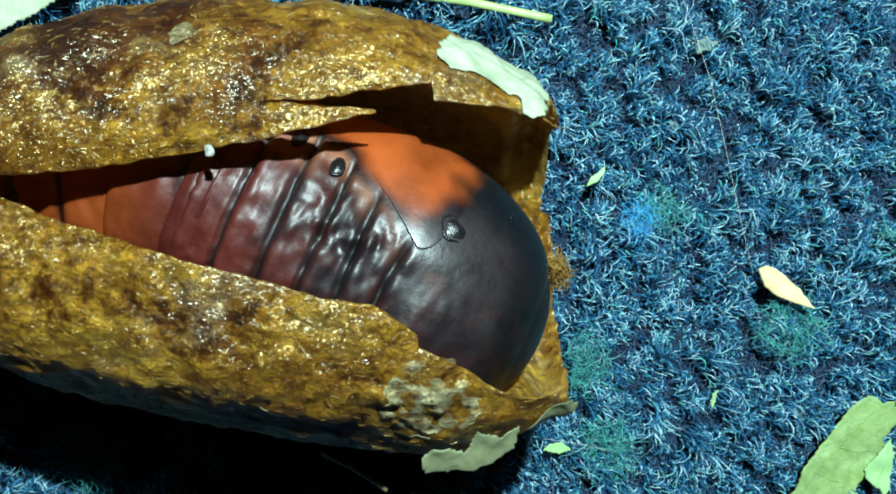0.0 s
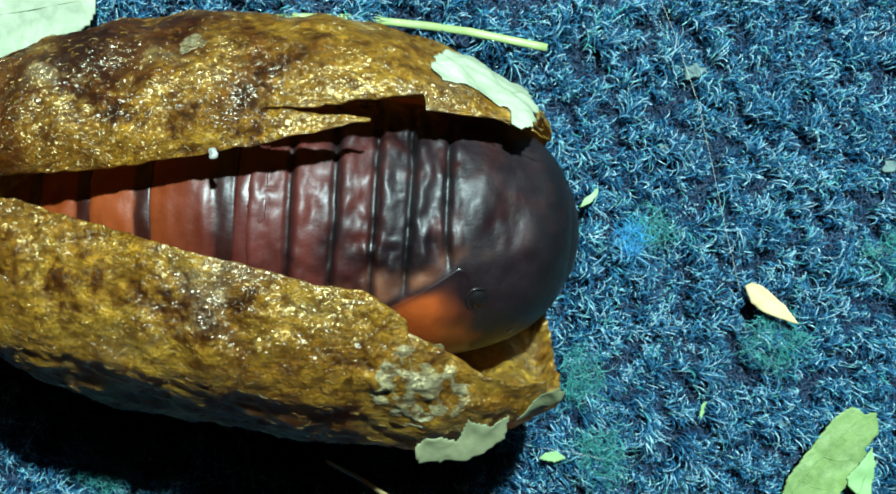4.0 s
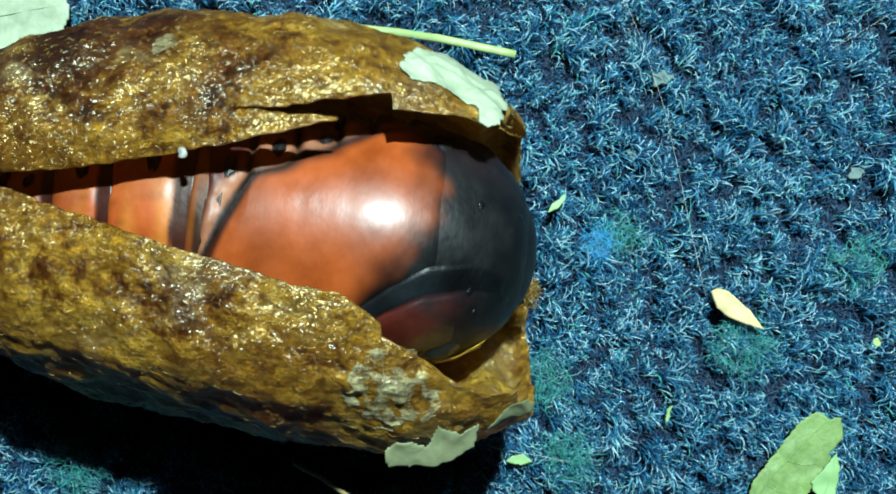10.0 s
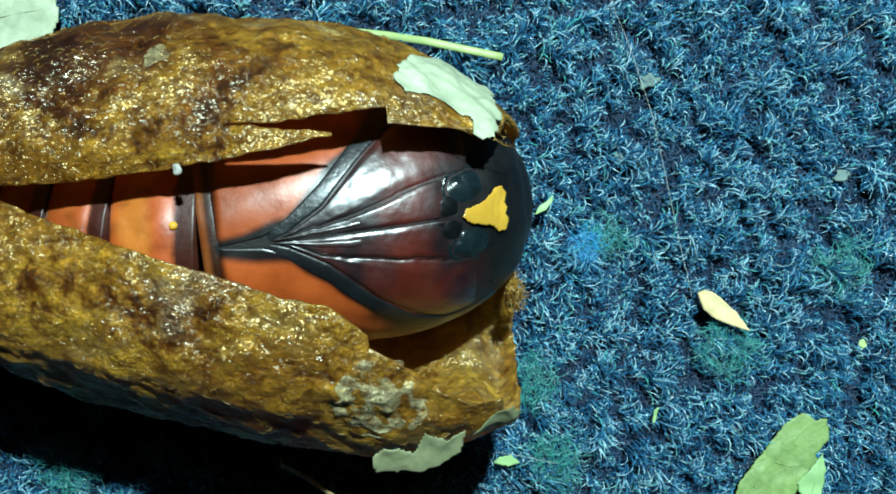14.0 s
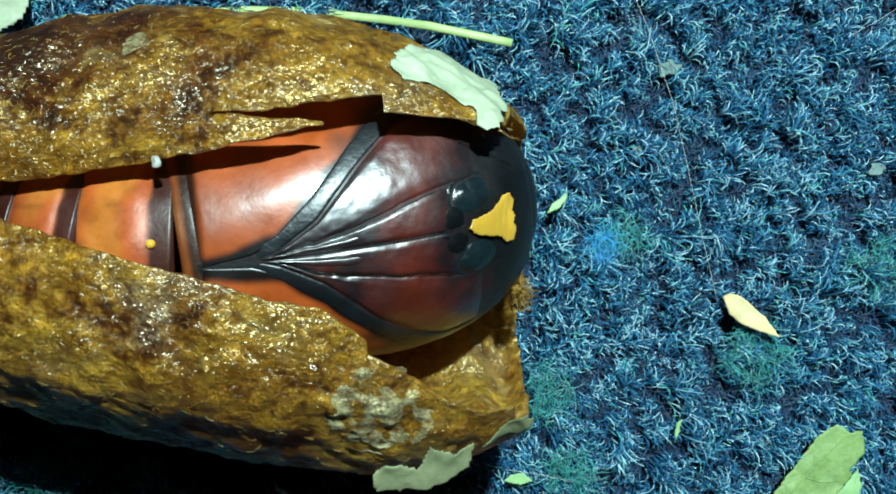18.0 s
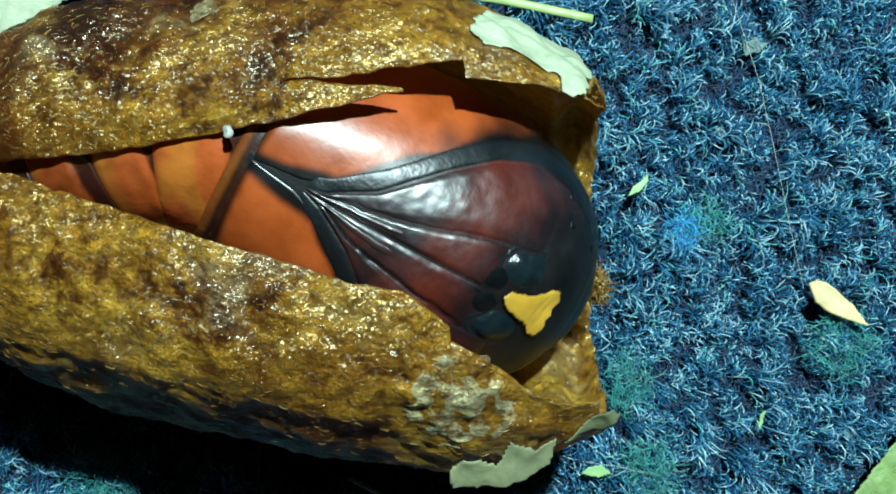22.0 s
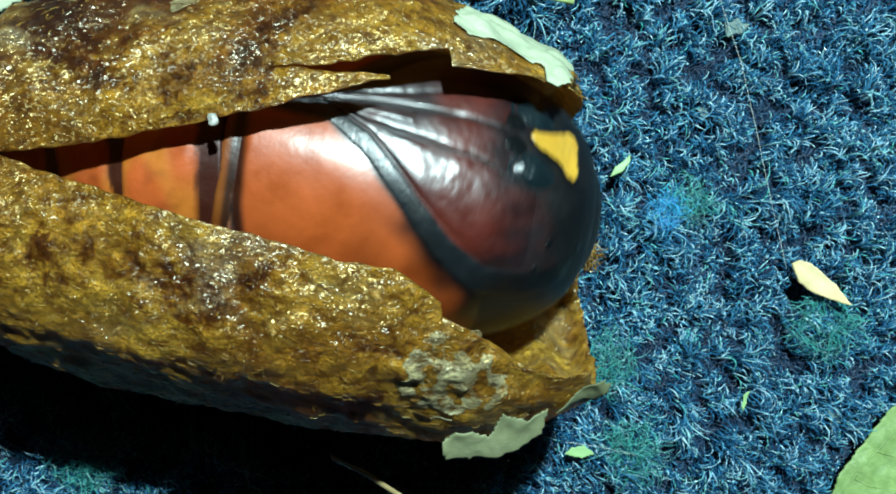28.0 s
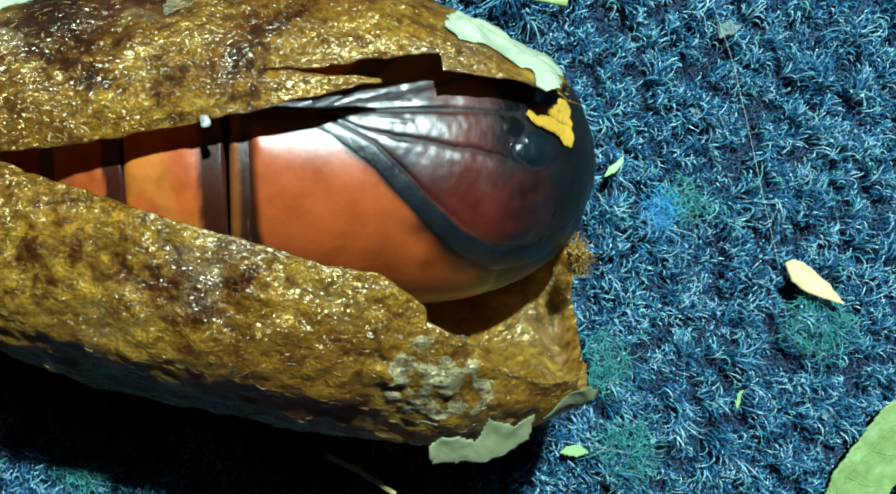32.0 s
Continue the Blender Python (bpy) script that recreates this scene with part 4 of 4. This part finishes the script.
tangle("teal_fluff", (1290, 590), 2.0, 170, TEAL, "teal-green fluff caught in the carpet", "fluff", 43)
tangle("teal_fluff", (985, 790), 1.8, 190, TEAL, "teal-green fluff caught in the carpet", "fluff", 44)
tangle("teal_fluff", (948, 655), 1.6, 130, TEAL, "teal-green fluff caught in the carpet", "fluff", 47, stretch=1.4)
tangle("teal_fluff", (1490, 440), 1.6, 110, TEAL, "teal-green fluff caught in the carpet", "fluff", 45)
tangle("teal_fluff", (130, 800), 2.0, 180, TEAL, "teal-green fluff caught in the carpet", "fluff", 46)


# ---- what moves: the two flaps, the pupa and its abdomen rings ----
UPPER_ROWS = [  # seconds, turn about x, y and z in degrees, shift in mm
    (0, -2.45, 2.13, 0.67, -1.36, -2.14, -0.34),
    (0.5, -1.49, 1.56, 1.78, -0.53, -1.32, -0.15),
    (1, -2.42, 1.46, 1.83, -0.74, -1.55, -0.18),
    (1.5, -2.92, 1.19, 1.33, -0.81, -1.66, -0.11),
    (2, -3.05, 1.36, 1.24, -1.08, -1.58, -0.11),
    (2.5, -2.55, 1.99, 0.82, -1.15, -1.42, 0.06),
    (3, -4.37, 1.10, 1.02, -0.88, -0.85, 0.36),
    (3.5, -4.04, 1.22, 0.01, -1.26, -1.37, 0.36),
    (5.5, -2.88, -1.15, -0.99, -0.65, -0.65, -0.04),
    (6, -0.29, -0.75, 0.31, 0.13, 0.15, 0.06),
    (6.5, -3.00, -0.83, 0.66, 0.14, -0.23, 0.01),
    (7, -1.69, -0.85, -1.97, -1.10, -0.83, 0.05),
    (7.5, 0.71, -0.31, 2.27, 0.88, 1.06, 0.18),
    (8, 0.86, -0.32, 1.55, 0.58, 0.66, 0.16),
    (8.5, -0.28, -0.44, -0.45, -0.13, -0.17, -0.00),
    (9, -1.52, -0.31, -3.12, -1.19, -1.06, -0.20),
    (9.5, -1.64, -0.35, -3.06, -1.19, -0.97, -0.05),
    (10, -2.59, -0.38, -0.37, -0.25, -0.46, 0.04),
    (10.5, 1.89, -0.04, 1.69, 0.94, 1.27, 0.24),
    (11, -0.80, 0.42, 0.44, 0.22, 0.02, 0.23),
    (11.5, -1.20, -0.06, -2.20, -0.74, -0.60, 0.02),
    (12, 0.35, 0.23, 1.87, 0.89, 0.97, 0.28),
    (12.5, -2.69, -0.13, -0.37, -0.24, -0.32, 0.11),
    (13, -0.00, -0.00, 0.00, 0.00, -0.00, -0.00),
    (13.5, 1.17, -0.12, -0.00, 0.32, 0.32, 0.05),
    (14, 1.43, 0.33, -0.30, 0.11, 0.36, 0.10),
    (14.5, 1.98, 0.53, -0.57, 0.07, 0.55, 0.27),
    (16.5, -2.04, -0.55, -1.69, -0.67, -1.35, -1.27),
    (17, -1.43, -0.31, 1.45, 0.73, -0.03, -1.01),
    (17.5, -3.52, -1.57, -0.60, 0.04, -0.91, -1.09),
    (18, -2.32, -0.86, -0.10, 0.01, -0.72, -1.28),
    (18.5, -2.27, 0.60, 1.62, -0.31, -0.18, -0.50),
    (19, -2.61, -0.96, -1.65, -1.70, -0.66, 0.14),
    (19.5, -1.64, -2.03, -1.07, -1.43, -1.19, -0.67),
    (20, -2.04, -2.08, -1.28, -1.44, -1.34, -0.65),
    (20.5, -2.14, -2.43, -1.48, -1.28, -1.25, -0.84),
    (21, -3.01, -2.46, -1.37, -1.37, -1.46, -1.54),
    (21.5, -4.04, -2.32, -2.30, -1.88, -1.84, -1.24),
    (22, -3.61, -2.30, 0.69, -0.45, -0.91, -1.25),
    (22.5, -2.23, -1.70, -0.20, -0.95, -0.99, -1.12),
    (23, -3.98, -2.25, -1.93, -1.56, -1.66, -1.15),
    (23.5, -3.37, -2.69, -1.96, -1.51, -1.80, -1.30),
    (24, -3.37, -2.56, -1.93, -1.54, -1.85, -1.32),
    (24.5, -3.29, -1.81, -2.07, -1.72, -1.58, -1.10),
    (26.5, -3.19, -1.69, -0.96, -1.27, -2.24, -0.21),
    (27, -5.52, -0.05, 1.23, -0.64, -2.88, -0.20),
    (27.5, -8.24, 1.31, -1.43, -2.62, -3.98, -0.49),
    (28, -6.38, 2.24, 1.50, -1.27, -2.91, -0.02),
    (28.5, -7.80, 3.57, -1.18, -3.19, -4.38, -0.30),
    (29, -8.55, 3.40, 0.72, -2.38, -3.41, -0.39),
    (29.5, -9.27, 3.02, 0.75, -2.43, -3.62, -0.43),
    (30, -8.44, 3.28, 0.30, -2.64, -3.50, -0.24),
    (30.5, -8.21, 3.30, 0.12, -2.64, -3.50, -0.25),
    (31, -8.80, 2.96, 0.41, -2.53, -3.60, -0.48),
    (31.5, -8.89, 3.25, -0.83, -3.02, -4.04, -0.52),
    (32, -6.28, 3.42, 1.03, -1.68, -3.03, 0.20),
]
LOWER_ROWS = [  # seconds, turn about x, y and z in degrees, shift in mm
    (0, 3.80, 0.34, 2.01, -1.12, 0.08, 0.02),
    (0.5, 2.43, 0.85, 1.59, -1.01, -0.06, -0.10),
    (1, 2.17, 1.14, 2.14, -1.20, 0.01, -0.07),
    (1.5, 1.83, 0.97, 2.32, -1.25, 0.09, -0.06),
    (2, 1.28, 0.62, 2.51, -1.24, 0.09, 0.04),
    (2.5, 1.63, 0.65, 2.07, -1.07, 0.02, 0.31),
    (3, -2.08, 2.04, 2.40, -1.44, -0.49, 0.72),
    (3.5, -0.88, 1.07, 2.75, -1.42, -0.16, 0.67),
    (5.5, -1.40, -1.16, 0.98, -0.37, 0.30, -0.07),
    (6, -0.13, -0.26, 0.08, -0.07, 0.12, 0.08),
    (6.5, -1.67, -0.20, 0.14, 0.03, 0.04, -0.13),
    (7, -1.03, -1.30, 1.23, -0.49, 0.08, 0.30),
    (7.5, 0.03, 0.62, -0.71, 0.16, 0.03, -0.13),
    (8, 0.31, 0.35, -0.31, 0.05, -0.00, -0.08),
    (8.5, -0.11, -0.48, 0.52, -0.09, 0.07, -0.04),
    (9, -0.59, -1.25, 1.17, -0.38, 0.37, -0.04),
    (9.5, -1.24, -0.78, 1.25, -0.58, 0.22, 0.08),
    (10, -1.90, -0.12, 0.22, -0.04, -0.22, 0.06),
    (10.5, -0.00, 1.02, -0.75, 0.20, -0.09, 0.09),
    (11, -0.17, 1.34, 0.43, -0.15, 0.02, 0.28),
    (11.5, -1.13, 0.07, 1.07, -0.41, 0.10, 0.18),
    (12, -0.48, 1.05, -0.86, 0.26, 0.00, -0.01),
    (12.5, -1.63, 0.46, 0.59, -0.23, 0.16, 0.10),
    (13, -0.00, 0.00, 0.00, -0.00, -0.00, 0.00),
    (13.5, 0.13, 0.20, 0.05, 0.05, 0.07, -0.03),
    (14, 0.30, 0.38, 0.23, -0.06, 0.13, 0.09),
    (14.5, 0.20, 0.51, 0.33, -0.03, 0.15, 0.30),
    (16.5, 0.12, 0.04, 1.58, -0.61, 0.25, -0.30),
    (17, -0.03, 1.69, 0.47, -0.42, 0.29, -0.33),
    (17.5, -1.19, 0.70, 1.50, -0.69, 0.38, -0.22),
    (18, -0.74, 1.11, 1.20, -0.79, 0.10, -0.37),
    (18.5, -1.40, 1.63, -0.31, -1.02, -0.41, -0.15),
    (19, -2.03, 0.06, 1.82, -1.91, 0.20, 0.89),
    (19.5, -0.75, -1.39, 1.84, -1.69, -0.24, 0.03),
    (20, -0.97, -1.21, 1.90, -1.79, -0.21, 0.01),
    (20.5, -0.83, -1.54, 1.77, -1.60, -0.00, -0.21),
    (21, -1.04, -2.43, 1.79, -1.33, 0.12, -0.85),
    (21.5, -1.16, -2.34, 2.47, -1.69, 0.49, -0.46),
    (22, -2.16, -0.65, 0.70, -1.19, -0.48, -0.86),
    (22.5, 0.26, -1.84, 1.55, -1.10, 0.39, -0.40),
    (23, -0.69, -2.53, 2.19, -1.36, 0.65, -0.41),
    (23.5, -0.20, -2.66, 2.43, -1.41, 0.52, -0.51),
    (24, -0.17, -2.80, 2.47, -1.34, 0.53, -0.51),
    (24.5, -0.33, -2.45, 2.39, -1.34, 0.71, -0.25),
    (26.5, 0.40, -1.09, 2.40, -1.50, 0.20, -0.00),
    (27, 2.53, -0.57, 1.26, -0.88, 0.46, -0.01),
    (27.5, 1.33, -1.17, 2.92, -1.67, 0.84, -0.01),
    (28, 1.65, 0.81, 1.42, -0.97, 0.57, -0.07),
    (28.5, 2.73, -1.67, 2.11, -1.20, 0.81, 0.03),
    (29, 1.00, -0.20, 1.55, -1.09, 0.66, -0.17),
    (29.5, -0.08, -0.16, 1.91, -1.31, 0.39, -0.34),
    (30, 0.23, 0.21, 2.15, -1.48, 0.42, -0.01),
    (30.5, 0.40, 0.21, 2.08, -1.40, 0.43, 0.00),
    (31, -0.28, -0.07, 2.03, -1.38, 0.28, -0.34),
    (31.5, 1.07, -0.98, 2.16, -1.34, 0.73, -0.28),
    (32, 1.74, 0.31, 0.85, -0.89, 0.34, 0.25),
]
PUPA_ROWS = [  # seconds, waist x and y in mm, yaw, pitch and roll in degrees
    (0, -15.81, 1.50, -24.00, 1.90, 199.0),
    (0.034, -15.81, 1.50, -24.00, 1.90, 199.0),
    (0.2, -14.90, 2.50, 3.00, -3.00, 213.0),
    (0.3, -14.90, 2.50, -1.50, -3.10, 210.0),
    (0.5, -14.90, 2.50, -3.20, -3.20, 208.0),
    (1, -14.45, 2.40, -3.13, -2.65, 206.6),
    (1.5, -14.40, 2.40, -2.50, -2.90, 208.5),
    (2, -14.37, 2.37, -1.87, -3.14, 211.2),
    (2.4, -14.37, 2.37, -1.90, -3.10, 211.0),
    (2.5, -15.60, 3.00, -18.00, -2.65, 207.2),
    (2.6, -15.75, 3.10, -22.00, -2.40, 206.0),
    (2.8, -15.40, 3.20, -26.00, -2.50, 198.0),
    (3, -14.70, 3.30, -26.00, -3.00, 178.0),
    (3.2, -14.60, 2.90, -16.00, -4.00, 178.0),
    (3.5, -14.48, 2.33, -2.10, -4.95, 172.0),
    (5.5, -14.32, 1.70, -11.86, -6.14, 123.4),
    (6, -14.22, 2.10, -1.30, -4.85, 98.0),
    (6.1, -14.50, 1.90, 2.90, -3.80, 104.0),
    (6.3, -14.60, 2.20, -16.00, -5.00, 98.0),
    (6.5, -14.55, 2.01, -5.80, -4.98, 80.0),
    (6.8, -14.10, 1.80, 3.00, -7.00, 58.0),
    (7, -14.10, 1.60, 5.80, -7.80, 53.5),
    (7.3, -14.20, 2.10, 8.50, -5.50, 35.0),
    (7.5, -14.00, 2.06, 7.20, -4.80, 33.0),
    (8, -13.70, 2.16, 6.10, -3.91, 33.5),
    (8.3, -13.60, 2.10, 6.20, -4.50, 36.0),
    (8.5, -13.60, 1.90, 5.00, -6.80, 50.0),
    (8.7, -13.90, 1.90, -2.00, -6.80, 55.0),
    (9, -14.30, 1.85, -4.80, -6.00, 61.0),
    (9.5, -14.40, 2.00, -4.40, -5.60, 63.0),
    (10, -14.58, 1.92, -6.87, -4.99, 77.0),
    (10.2, -14.34, 1.90, -14.50, -5.50, 90.0),
    (10.4, -13.60, 1.85, 1.50, -7.50, 86.0),
    (10.5, -13.50, 1.90, 4.00, -8.50, 94.0),
    (10.6, -13.50, 1.90, 4.00, -8.80, 100.0),
    (10.8, -13.50, 1.80, 0.50, -6.70, 88.0),
    (11, -13.95, 1.85, -5.50, -5.80, 66.0),
    (11.5, -14.10, 2.00, -4.50, -5.00, 60.0),
    (11.8, -13.90, 2.00, 7.00, -4.50, 42.0),
    (12, -13.90, 2.20, 9.50, -4.10, 31.0),
    (12.1, -14.10, 2.30, 4.00, -4.00, 29.0),
    (12.2, -14.30, 2.70, -13.50, -5.50, 25.0),
    (12.3, -14.00, 3.00, -18.00, -4.50, 16.0),
    (12.5, -13.37, 3.74, -22.63, -7.64, -1.2),
    (12.6, -13.70, 3.70, -19.00, -5.00, -2.0),
    (12.8, -13.70, 1.80, -4.50, -5.00, 5.0),
    (13, -13.87, 0.99, 9.27, -8.59, 11.4),
    (13.5, -13.80, 1.36, 8.19, -10.50, 10.1),
    (14, -13.66, 1.29, 8.25, -9.83, 9.2),
    (14.5, -13.71, 1.29, 8.33, -10.08, 9.5),
    (16.5, -14.38, 2.08, -4.67, -4.92, 90.0),
    (17, -13.90, 1.94, 8.50, -4.60, 37.0),
    (17.2, -14.20, 3.10, -15.60, -7.00, 24.0),
    (17.4, -13.80, 3.60, -21.00, -8.00, 7.0),
    (17.5, -13.18, 3.55, -21.59, -10.96, -2.8),
    (17.6, -13.70, 3.60, -19.00, -7.00, -2.0),
    (17.8, -13.90, 2.10, -6.00, -6.50, 2.0),
    (18, -14.19, 0.91, 9.02, -12.37, 12.6),
    (18.2, -14.62, 2.05, 6.21, -10.67, 2.3),
    (18.3, -14.60, 3.00, -5.00, -5.00, -6.0),
    (18.4, -14.70, 3.90, -18.00, -4.50, -4.5),
    (18.5, -14.23, 4.21, -24.40, -5.29, -2.4),
    (18.6, -14.60, 4.40, -29.60, -4.70, -11.8),
    (18.8, -14.50, 3.80, -29.90, -4.20, -29.0),
    (19, -13.95, 3.70, -20.50, -6.50, -30.0),
    (19.2, -14.80, 2.75, -8.20, -8.50, -21.0),
    (19.5, -15.19, 2.85, -5.00, -10.20, -19.0),
    (20, -15.16, 2.79, -4.87, -11.67, -18.9),
    (20.5, -15.02, 2.72, -4.10, -12.00, -20.5),
    (21, -15.20, 2.50, -3.80, -11.20, -22.0),
    (21.2, -15.17, 2.40, -6.05, -11.65, -20.0),
    (21.4, -15.05, 2.20, -15.50, -7.00, -24.0),
    (21.5, -15.23, 2.34, -15.56, -8.32, -23.4),
    (21.6, -15.60, 3.10, -19.60, -7.70, -24.8),
    (21.8, -15.73, 5.02, -33.31, -11.08, -18.1),
    (22, -14.97, 5.52, -28.39, -9.00, 10.3),
    (22.2, -15.60, 4.00, -11.30, -5.00, 3.0),
    (22.3, -15.40, 2.90, -2.20, -5.50, 9.0),
    (22.5, -15.02, 1.50, 4.45, -6.97, 17.8),
    (22.6, -15.10, 1.20, 5.00, -5.00, 18.0),
    (22.8, -14.95, 2.50, -7.50, -5.50, 20.0),
    (23, -14.97, 5.54, -18.92, -12.00, 25.2),
    (23.2, -15.42, 4.96, -18.50, -13.28, 24.9),
    (23.5, -15.31, 4.47, -16.07, -14.95, 27.6),
    (24, -14.90, 4.93, -18.84, -11.50, 22.5),
    (24.5, -14.76, 5.43, -19.99, -14.50, 24.3),
    (26.5, -14.96, 0.57, -0.13, -8.40, -21.2),
    (26.7, -15.00, 1.40, -2.50, -6.00, -38.0),
    (26.8, -14.90, 1.90, -5.00, -5.00, -41.0),
    (27, -14.93, 2.99, -27.18, -2.25, -34.4),
    (27.2, -14.95, 2.30, -23.00, -3.50, -46.8),
    (27.4, -14.10, 1.40, -18.40, -4.90, -60.0),
    (27.5, -14.23, 1.05, -16.44, -5.62, -67.5),
    (27.6, -14.60, 1.20, -17.90, -5.80, -62.0),
    (27.8, -15.40, 2.20, -28.00, -5.50, -38.0),
    (28, -14.95, 2.80, -9.00, -8.50, -29.5),
    (28.2, -14.80, 1.90, -3.00, -9.30, -24.0),
    (28.3, -14.80, 1.30, -1.50, -9.50, -12.0),
    (28.4, -14.70, 1.40, -2.40, -7.00, -4.0),
    (28.5, -14.26, 1.25, -10.46, -10.88, -12.5),
    (28.6, -14.70, 2.10, -16.00, -9.60, -16.0),
    (28.8, -15.10, 4.06, -32.50, -10.06, -17.9),
    (29, -14.56, 4.30, -29.16, -8.50, -7.0),
    (29.5, -14.65, 4.38, -28.00, -8.20, -5.8),
    (30, -14.48, 4.97, -28.63, -8.00, -2.0),
    (30.5, -14.29, 4.93, -28.28, -8.00, -1.6),
    (31, -14.38, 4.83, -27.28, -8.50, -2.1),
    (31.2, -14.69, 4.63, -27.78, -9.48, -6.8),
    (31.4, -14.30, 3.10, -21.00, -7.40, -17.0),
    (31.5, -14.02, 2.23, -15.45, -9.34, -12.2),
    (31.7, -14.60, 1.60, -3.00, -9.50, -9.0),
    (32, -14.62, 2.86, 1.34, -12.96, -15.1),
]
AXLE = Matrix.Translation((-9 * MM, 0.8 * MM, 0))
TAIL = Vector((-29.2, 2.4, 14.6))
AXIS_HEIGHT = 13.1


def pupa_pose(x, y, yaw, pitch, roll):
    return pose(x * MM, y * MM, AXIS_HEIGHT * MM, 0, 0, yaw) @ pose(0, 0, 0, 0, -pitch, 0) @ pose(0, 0, 0, roll, 0, 0)


def ring_pose(front, middle, x, y, yaw, pitch, roll):
    """The place of an abdomen ring on the bend from the still tail to the swinging waist, seen from the front."""
    waist = Vector((x, y, AXIS_HEIGHT))
    d1 = Euler((0, -radians(pitch), radians(yaw))).to_matrix() @ Vector((1, 0, 0)) * WAIST
    d0 = (waist - TAIL).normalized() * WAIST
    u = middle / WAIST
    spot_at = TAIL * (2 * u ** 3 - 3 * u ** 2 + 1) + d0 * (u ** 3 - 2 * u ** 2 + u) + waist * (3 * u ** 2 - 2 * u ** 3) + d1 * (u ** 3 - u ** 2)
    way = TAIL * (6 * u ** 2 - 6 * u) + d0 * (3 * u ** 2 - 4 * u + 1) + waist * (6 * u - 6 * u ** 2) + d1 * (3 * u ** 2 - 2 * u)
    way.normalize()
    turn = pose(0, 0, 0, 0, 0, math.degrees(math.atan2(way.y, way.x))) @ pose(0, 0, 0, 0, -math.degrees(math.asin(way.z)), 0) @ pose(0, 0, 0, roll, 0, 0)
    placed = Matrix.Translation(spot_at * MM) @ turn @ Matrix.Translation((-(middle - WAIST) * MM, 0, 0))
    return front.inverted() @ placed


def motions():
    for flap, rows in ((UPPER_FLAP, UPPER_ROWS), (LOWER_FLAP, LOWER_ROWS)):
        walk(flap, [(t, Matrix.Translation((x * MM, y * MM, z * MM)) @ AXLE @ pose(0, 0, 0, a, b, c) @ AXLE.inverted()) for t, a, b, c, x, y, z in rows])
    fronts = [(t, pupa_pose(*q)) for t, *q in PUPA_ROWS]
    walk(PUPA, fronts)
    for ring, middle in RINGS:
        walk(ring, [(t, ring_pose(m, middle, *q)) for (t, m), (_, *q) in zip(fronts, PUPA_ROWS)])


motions()
